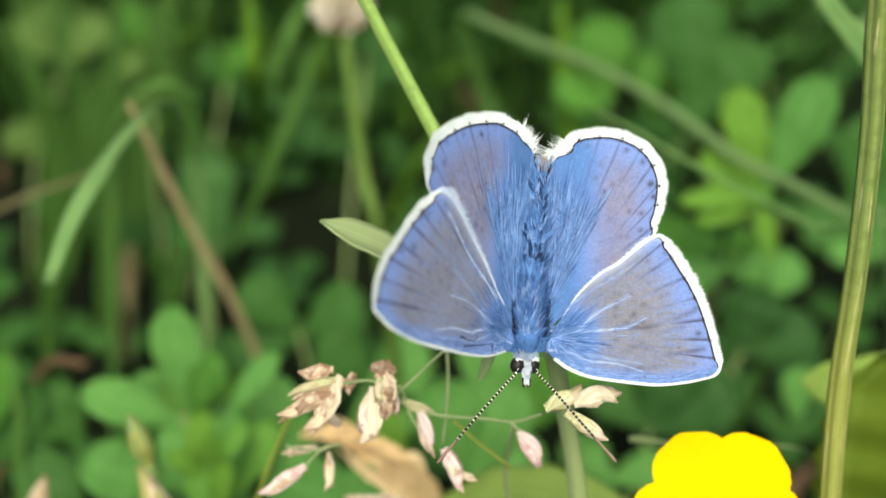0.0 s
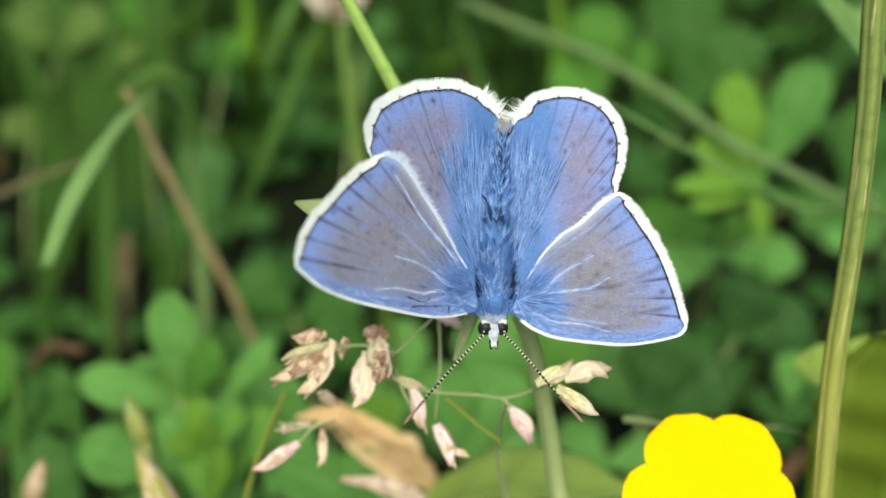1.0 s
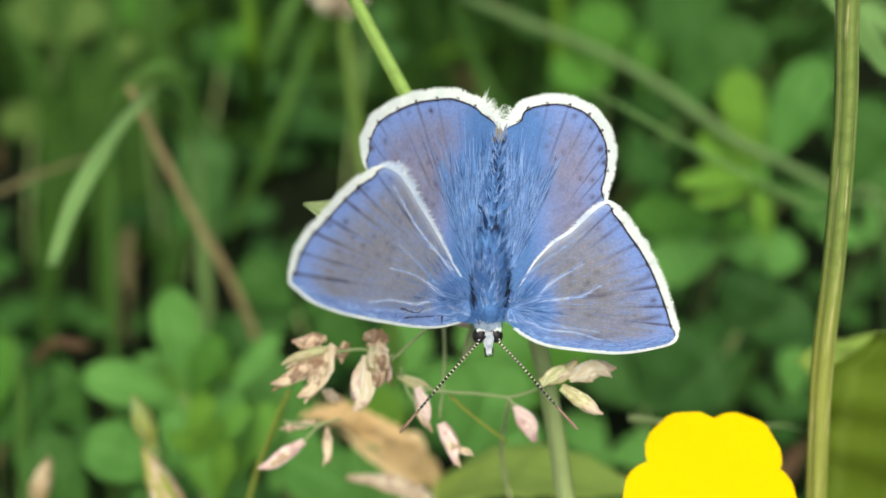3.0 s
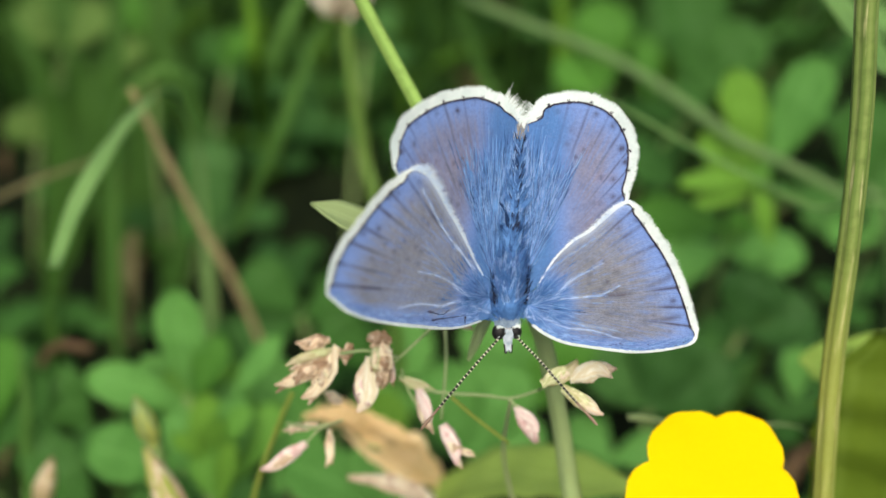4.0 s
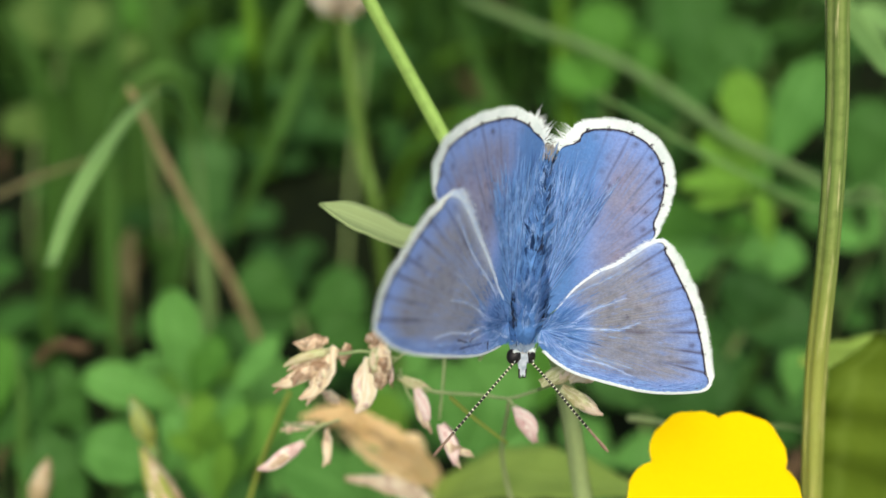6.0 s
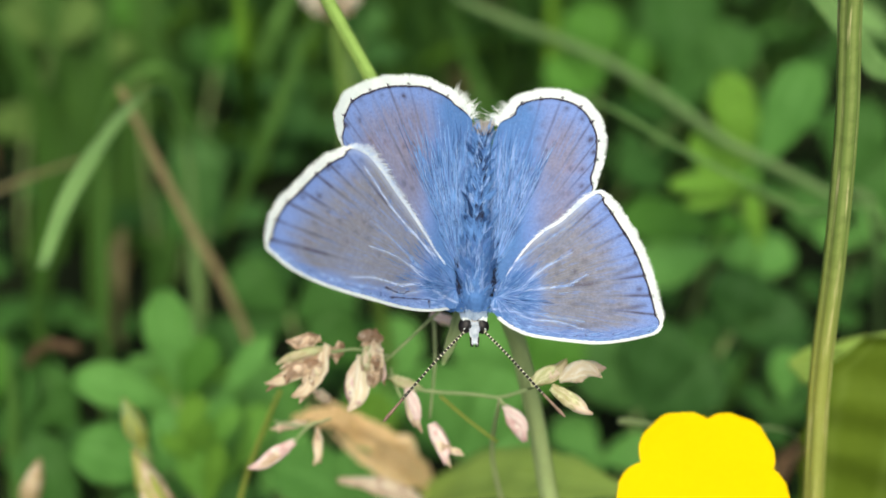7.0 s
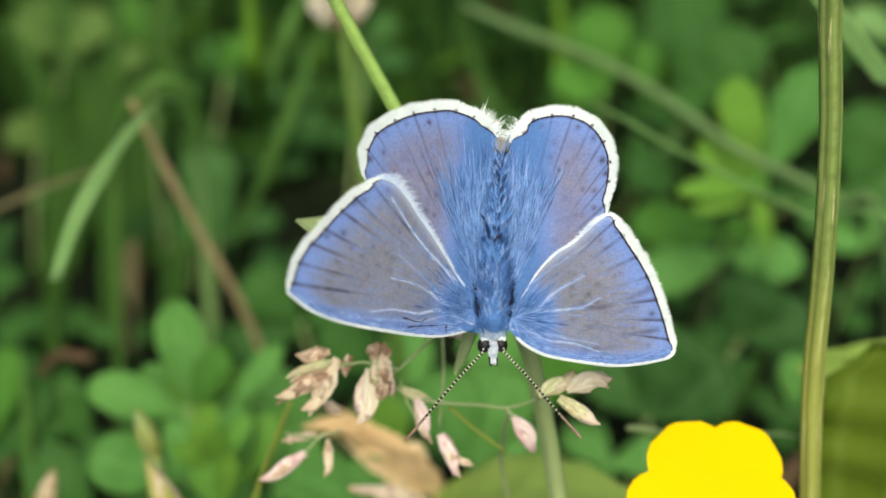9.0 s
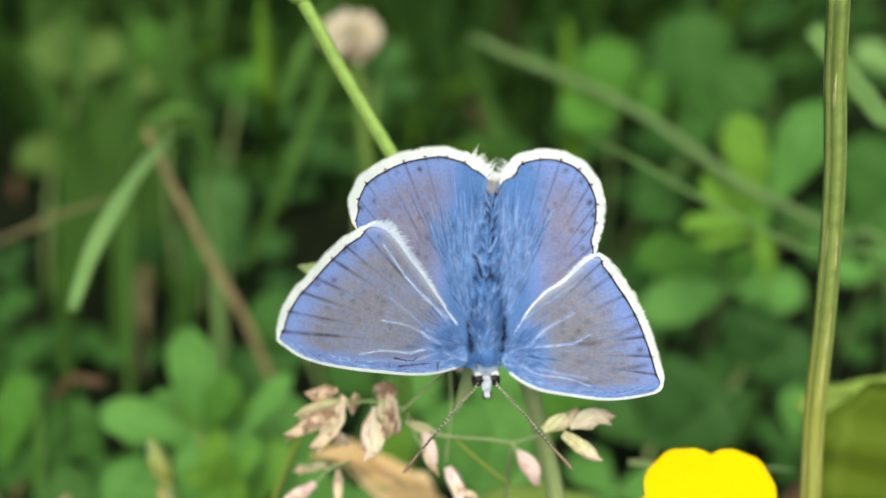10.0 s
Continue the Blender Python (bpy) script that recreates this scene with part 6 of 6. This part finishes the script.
# ---- the thicket that fills the meadow ----
def thicket():
    rnd = random.Random(21)
    up = Vector((0, 0, 1))
    def clover_leaf(bm, hub, root, ln, pieces=None):
        tube(bm, [root, root.lerp(hub, 0.6), hub], [0.0005, 0.0004], 4, 4)
        w0 = rnd.uniform(0, 6.28)
        for k in range(3):
            w = w0 + k * 2.09 + rnd.gauss(0, 0.2)
            d = Vector((math.cos(w), math.sin(w), rnd.uniform(-0.1, 0.5))).normalized()
            wd = ln * rnd.uniform(0.62, 0.8)
            out = bm if pieces is None else bmesh.new()
            blade(out, [hub, hub + d * ln * 0.5 + up * ln * 0.06, hub + d * ln], [wd * s for s in OBOVATE], (up + Vector((0, -0.35, 0))).normalized(), 7, 4, 0.2, 0.00008)
            if pieces is not None:
                pieces.append(out)
    # deep: leaves far left, their colour darkened to paint the shade under the grass
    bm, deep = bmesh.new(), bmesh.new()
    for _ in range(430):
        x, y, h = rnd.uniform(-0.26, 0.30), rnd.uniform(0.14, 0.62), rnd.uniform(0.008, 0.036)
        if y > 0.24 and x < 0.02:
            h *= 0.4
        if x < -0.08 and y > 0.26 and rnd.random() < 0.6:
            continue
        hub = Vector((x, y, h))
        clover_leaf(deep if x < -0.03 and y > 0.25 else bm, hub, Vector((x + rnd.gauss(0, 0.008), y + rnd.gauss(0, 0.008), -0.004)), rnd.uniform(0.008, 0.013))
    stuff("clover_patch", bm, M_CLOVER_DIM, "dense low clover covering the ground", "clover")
    stuff("clover_patch", deep, M_CLOVER_DEEP_SHADE, "low clover under the grass, coloured dark as shade", "clover")
    first = []
    for k in range(6):                 # single clover plants standing in the patch
        th = thing("clover_plant", Matrix(), "low clover with three rounded leaflets on a thin stalk", "clover", "clover plants")
        bm, pieces = bmesh.new(), []
        clover_leaf(bm, Vector((0, 0, 0.024 + 0.004 * k)), Vector((0.004, 0.003, -0.004)), 0.0095 + 0.0006 * k, pieces)
        part("petiole", bm, M_THIN, th, local=True)
        for q in pieces:
            part("leaflet", q, M_CLOVER if k % 2 else M_CLOVER_DIM, th, local=True)
        first.append(th)
    for k in range(110):
        x, y = rnd.uniform(-0.24, 0.26), rnd.uniform(0.15, 0.56)
        if x < 0.03 and y > 0.19:
            continue
        m = pose(x, y, rnd.uniform(-0.004, 0.008), rnd.gauss(0, 6), rnd.gauss(0, 6), rnd.uniform(0, 360))
        if k < 6:
            first[k].matrix_world = m
        else:
            copy_thing(first[k % 6], m)
    for k, th in enumerate(first):
        if th.matrix_world == Matrix():
            th.matrix_world = pose(0.06 + 0.03 * k, 0.3 + 0.02 * k, 0, 0, 0, 50 * k)
    for name, label, mat, count, x0, x1, y0, y1, hgt in (
            ("meadow_grass", "dense dark green meadow grass", M_GRASS, 350, -0.085, 0.10, 0.33, 0.80, (0.05, 0.13)),
            ("meadow_grass", "dense mid-green meadow grass", M_GRASS, 390, -0.32, -0.085, 0.34, 0.80, (0.05, 0.13)),
            ("meadow_grass", "loose green meadow grass among the clover", M_GRASS, 260, -0.05, 0.42, 0.34, 0.85, (0.04, 0.11)),
            ("meadow_grass", "brighter young grass blades", M_GRASS_BRIGHT, 70, -0.30, 0.30, 0.30, 0.75, (0.05, 0.12)),
            ("meadow_grass", "olive-green grass further off", M_GRASS_MID, 120, -0.26, -0.085, 0.375, 0.47, (0.05, 0.10)),
            ("dead_grass", "dry brown grass litter between the blades", M_DEAD, 90, -0.30, 0.35, 0.16, 0.70, (0.01, 0.04))):
        bm = bmesh.new()
        for _ in range(count):
            x, y, h = rnd.uniform(x0, x1), rnd.uniform(y0, y1), rnd.uniform(*hgt)
            if y < 0.36:
                h *= 0.7
            if x < -0.07 and y < 0.375:
                h *= 0.5
            if -0.075 < x < -0.012:
                h *= 0.6
            lean = Vector((rnd.gauss(0, 0.45), rnd.gauss(0, 0.3), 0)) * h
            b = Vector((x, y, -0.004))
            w = rnd.uniform(0.0022, 0.0045)
            blade(bm, [b, b + lean * 0.3 + up * h * 0.55, b + lean * 0.8 + up * h * 0.95, b + lean * 1.5 + up * h * rnd.uniform(0.8, 1.15)], [w * 0.7, w, w * 0.8, w * 0.1],
                  Vector((rnd.gauss(0, 0.5), -1, 0.3)).normalized(), 8, 2, 0.3, 0.00008)
        stuff(name, bm, mat, label, "grass")
    bm = bmesh.new()
    for _ in range(5200):
        w, r = rnd.uniform(0, 6.283), 0.25 + 2.6 * rnd.random() ** 1.2
        x, y, h = r * math.cos(w), 0.2 + r * math.sin(w), rnd.uniform(0.04, 0.12)
        if -0.38 < x < 0.46 and -0.25 < y < 0.9:
            continue
        lean = Vector((rnd.gauss(0, 0.45), rnd.gauss(0, 0.4), 0)) * h
        b = Vector((x, y, -0.006))
        wd = rnd.uniform(0.004, 0.009)
        blade(bm, [b, b + lean * 0.4 + up * h * 0.6, b + lean * 1.3 + up * h], [wd * 0.7, wd, wd * 0.1], Vector((rnd.gauss(0, 1), rnd.gauss(0, 1), 0.3)).normalized(), 5, 2, 0.3, 0.0001)
    stuff("meadow_grass", bm, M_GRASS, "rough green meadow grass round about", "grass")


thicket()


# ---- what the wind moves ----
def motions():
    walk(BUTTERFLY, [(t, SIGHT @ pose(x / 1000, y / 1000, z / 1000, 0, ry, 0) @ pose(0, 0, 0, rx) @ pose(0, 0, 0, 0, 0, rz)) for t, x, y, z, rx, ry, rz in [
        (0, 6.53, -5.78, -104.22, 0.18, 21.83, -2.55),
        (0.1, 8.06, -6.08, -104.23, -0.01, 18.88, -2.32),
        (0.2, 4.06, -4.42, -104.24, -0.21, 13.84, -2.09),
        (0.3, 3.71, -4.71, -104.25, -0.41, 12.16, -1.86),
        (0.4, 4.71, -5.37, -104.26, -0.6, 9.59, -1.63),
        (0.5, 6.55, -5.49, -104.27, -0.8, 8.66, -1.4),
        (0.6, 5.59, -4.94, -104.35, -0.46, 5.6, -1.15),
        (0.7, 2.49, -4.01, -104.42, -0.13, 10.61, -0.9),
        (0.8, 4.75, -5.21, -104.5, 0.21, 10.19, -0.65),
        (0.9, 3.55, -4.05, -104.57, 0.54, 5.21, -0.4),
        (1, 3.94, -4.41, -104.65, 0.88, 8.49, -0.15),
        (1.2, 5.68, -5.37, -104.28, 1.64, 11.98, -0.18),
        (1.5, 5.68, -4.94, -103.73, 2.78, 16.54, -0.24),
        (1.7, 3.8, -4.62, -103.96, 3.57, 7.09, -0.05),
        (1.8, 5.12, -6.29, -104.07, 3.96, 15.95, 0.04),
        (2, 5.74, -5, -104.3, 4.75, 19.1, 0.23),
        (2.2, 3.25, -4.86, -104.48, 3.57, 10.66, 0.22),
        (2.5, 3.05, -3.67, -104.75, 1.8, 8.22, 0.19),
        (2.7, 2.15, -4.6, -104.58, 2.57, 8.73, 0.36),
        (3.8, 5.92, -5.15, -103.67, 6.81, 19.03, 1.28),
        (4, 4.79, -4.84, -103.51, 7.58, 15.99, 1.45),
        (4.2, 4.13, -4.02, -103.29, 7.95, 7.23, 1.6),
        (4.5, 4.78, -5.59, -102.96, 8.51, 13.81, 1.83),
        (4.7, 3.45, -5, -103.41, 8.62, 10.97, 1.86),
        (5, 3.68, -4.43, -104.09, 8.78, 11.77, 1.92),
        (5.2, 4.24, -5.67, -104.09, 8.69, 6.82, 1.55),
        (5.3, 3.32, -5.89, -104.09, 8.64, 13, 1.36),
        (5.5, 4.37, -3.83, -104.08, 8.55, 11.47, 0.99),
        (5.6, 3.08, -5.68, -102.71, 10.87, 12.4, 1.13),
        (5.7, 7.3, -7.54, -101.34, 13.19, 31.18, 1.27),
        (6.8, 2.14, -3.33, -103.76, -7.53, 9.17, -1.65),
        (7, 2.52, -3.58, -103.76, -7.53, 9.17, -1.65),
        (7.2, 2.59, -3.65, -103.88, -6.11, 14.25, -1.41),
        (7.5, 2.82, -4, -104.07, -3.96, 10.19, -1.05),
        (7.8, 5.09, -5.14, -104.61, -2.4, 20.27, -0.39),
        (8, 3.29, -4.96, -104.97, -1.36, 10.57, 0.05),
        (8.2, 3.91, -5.1, -104.65, 0.02, 8.22, 0.15),
        (8.5, 3.69, -4.18, -104.17, 2.11, 9.95, 0.28),
        (8.8, 4.79, -5.7, -104.07, 2.01, 10.6, 0.21),
        (9, 3.48, -4.56, -104, 1.95, 7.96, 0.17),
        (9.2, 2.35, -3.9, -104.08, 2.42, 10.81, 0.87),
        (9.5, 2.21, -4.42, -104.19, 3.13, 6.24, 1.92),
        (9.8, 2.2, -4.14, -104.37, 3.85, 11.51, 1.93),
        (10, 2.38, -4.29, -104.49, 4.33, 8.06, 1.93),
    ]])
    flaps = [                                  # each pair of wings: how far it is raised or lowered, and swept
        (0, -0.5, 3.4, 4.4, 0.8),
        (0.5, 6, 2, 11.5, -1),
        (0.6, 9, 1.8, 9, -0.8),
        (1, 3.5, 0.5, 5, 0.4),
        (1.5, 1.5, 0.6, -1.4, 0.5),
        (1.7, 1, 0.2, -3, 0.6),
        (1.8, 9, 0, -9, 0.7),
        (1.9, 3, -0.2, -6, 0.8),
        (2, 0.8, -0.4, -7.1, 0.9),
        (2.5, 0.7, -1.5, -0.3, 1.7),
        (3.8, -0.2, -2.2, -6.1, 2.1),
        (4, -0.2, -2.2, -6.1, 2.1),
        (4.5, 0.9, -2.2, -3.9, 1.3),
        (5, -0.4, -2.4, -2, 2.8),
        (5.2, 0.5, -2.2, -2.5, 2.9),
        (5.3, 13, -2.2, -19, 2.9),
        (5.4, 2, -2, -5, 3),
        (5.5, 1.7, -2, -3.9, 3.2),
        (5.6, 0, -2, -4, 1),
        (5.7, -6, -1.9, -15.4, -2.8),
        (6.8, 1.4, 4.8, 0.5, -2.7),
        (7, 1.4, 4.8, 0.5, -2.7),
        (7.5, -0.5, 3.4, 3.3, -1.5),
        (8, 0.6, 1.7, 0.1, -2.7),
        (8.5, -0.6, -0.5, 6.6, -0.5),
        (9, 1.9, -0.3, -3.7, -0.5),
        (9.5, 0.2, -2, -1.2, -0.5),
        (10, -0.7, -1.3, -1.9, -0.2),
    ]
    for ob, side, share, more in WINGS:
        hinge = Matrix.Translation(V(-0.9, 1.0, -2.0) if side == 0 else V(1.9, 1.0, -2.0))
        walk(ob, [(row[0], hinge @ pose(0, 0, 0, 0, row[1 + 2 * side], 0) @ pose(0, 0, 0, 0, 0, row[2 + 2 * side] * share + more) @ hinge.inverted()) for row in flaps])
    walk(STEM, [(t, SIGHT @ Matrix.Translation(V(1.0 + dx, -1.4, -109.9)) @ pose(0, 0, 0, 0, 0, turn)) for t, dx, turn in [
        (0, 1.66, -2.17),
        (0.5, 2.17, -3.24),
        (1, -0.15, -1.85),
        (1.5, 1.57, -2.63),
        (2, 1.43, -2.32),
        (2.5, -0.38, -1.89),
        (4, 0.63, -2.16),
        (4.5, 0.53, -1.72),
        (5, -0.27, -1.46),
        (5.3, 0.3, -2.2),
        (5.5, 0.73, -3.06),
        (5.7, 2.2, -2.5),
        (6.8, -1.05, -0.7),
        (7, -1.07, -1.08),
        (7.5, -1.13, -0.86),
        (8, -1.01, 0.09),
        (8.5, -0.3, -1.37),
        (9, -0.62, -1.75),
        (9.5, -1.4, 0.4),
        (10, -1.37, 0.49),
    ]])
    walk(STALK, [(t, SIGHT @ Matrix.Translation(V(32.9 + dx, -2.4, -107.8)) @ pose(0, 0, 0, 0, 0, turn)) for t, dx, turn in [
        (0, 2.14, -2.29),
        (0.2, 2.1, -3),
        (0.5, 2.74, -3.2),
        (1, 2.48, -2.81),
        (1.5, 1.6, -1.55),
        (1.8, 1.9, -2.5),
        (2, 2.16, -1.9),
        (2.5, 0.06, -0.02),
        (4, 1.94, -2.1),
        (4.5, 1.73, -2.03),
        (5, 1.57, -1.83),
        (5.5, 4.28, -3.99),
        (5.7, 2.79, -2.6),
        (6.8, -2.84, 1.32),
        (7, 1.56, -1.05),
        (7.5, 1.25, -1.57),
        (8, 1.79, -1.97),
        (8.2, -1.03, 0.79),
        (8.5, 2.89, -3.29),
        (9, 0.12, -0.21),
        (9.2, -2.98, 1.2),
        (9.5, 1.9, -1.95),
        (10, 0.69, -0.79),
    ]])
    walk(PANICLE_NEAR, [(t, SIGHT @ Matrix.Translation(V(-6.9 + dx, -9.4 + dy, -112.4))) for t, dx, dy in [
        (0, 1, -1.09),
        (0.5, 0.8, -0.15),
        (1, 0.73, 0.3),
        (1.5, 0.86, -0.26),
        (2, 2, -2.3),
        (2.5, 0, 0),
        (4, 0.45, -0.18),
        (4.5, 0.77, -0.5),
        (5, 0.43, 0.11),
        (5.5, 0.45, -0.4),
        (7, 0.49, 0.31),
        (7.5, 0.34, 0.16),
        (8, 0.9, -0.13),
        (8.5, 0.66, 0.23),
        (9, 0.44, 0.03),
        (9.5, 0.45, 0.09),
        (10, 0.25, -0.28),
    ]])
    walk(PANICLE_FAR, [(t, SIGHT @ Matrix.Translation(V(5 + dx, -16 + dy, -114))) for t, dx, dy in [
        (0, 0.61, -0.51),
        (0.5, 0.37, -0.22),
        (1, 0.33, -0.22),
        (1.5, 0.31, -0.3),
        (2, 0.51, -0.77),
        (2.5, 0, 0),
        (4, 0.33, -0.29),
        (4.5, 0.29, -0.15),
        (5, 0.19, 0.01),
        (5.5, 0.37, -0.33),
        (7, 0.16, 0.22),
        (7.5, 0.2, 0.09),
        (8, 0.4, 0.04),
        (8.5, 0.3, 0.05),
        (9, 0.16, 0.04),
        (9.5, 0.29, 0.14),
        (10, 0.26, 0.15),
    ]])
    c = V(23.6, -22.8, -112.2)
    walk(BUTTERCUP, [(t, SIGHT @ Matrix.Translation(c + V(dx, dy, 0))) for t, dx, dy in [
        (0, 0.65, 0.08),
        (0.5, 0.56, -0.19),
        (1, 0.51, -0.25),
        (1.5, 0.46, -0.25),
        (2, 0.3, -0.04),
        (2.5, 0, 0),
        (4, 0.35, -0.13),
        (4.5, 0.62, 0.11),
        (5, 0.32, 0.06),
        (5.5, 0.63, -0.07),
        (7, 0.44, 0.24),
        (7.5, 0.38, 0.26),
        (8, 0.33, 0.41),
        (8.5, 0.53, 0.21),
        (9, 0.45, 0.07),
        (9.5, 0.1, 0.2),
        (10, 0.2, 1.05),
    ]])


motions()
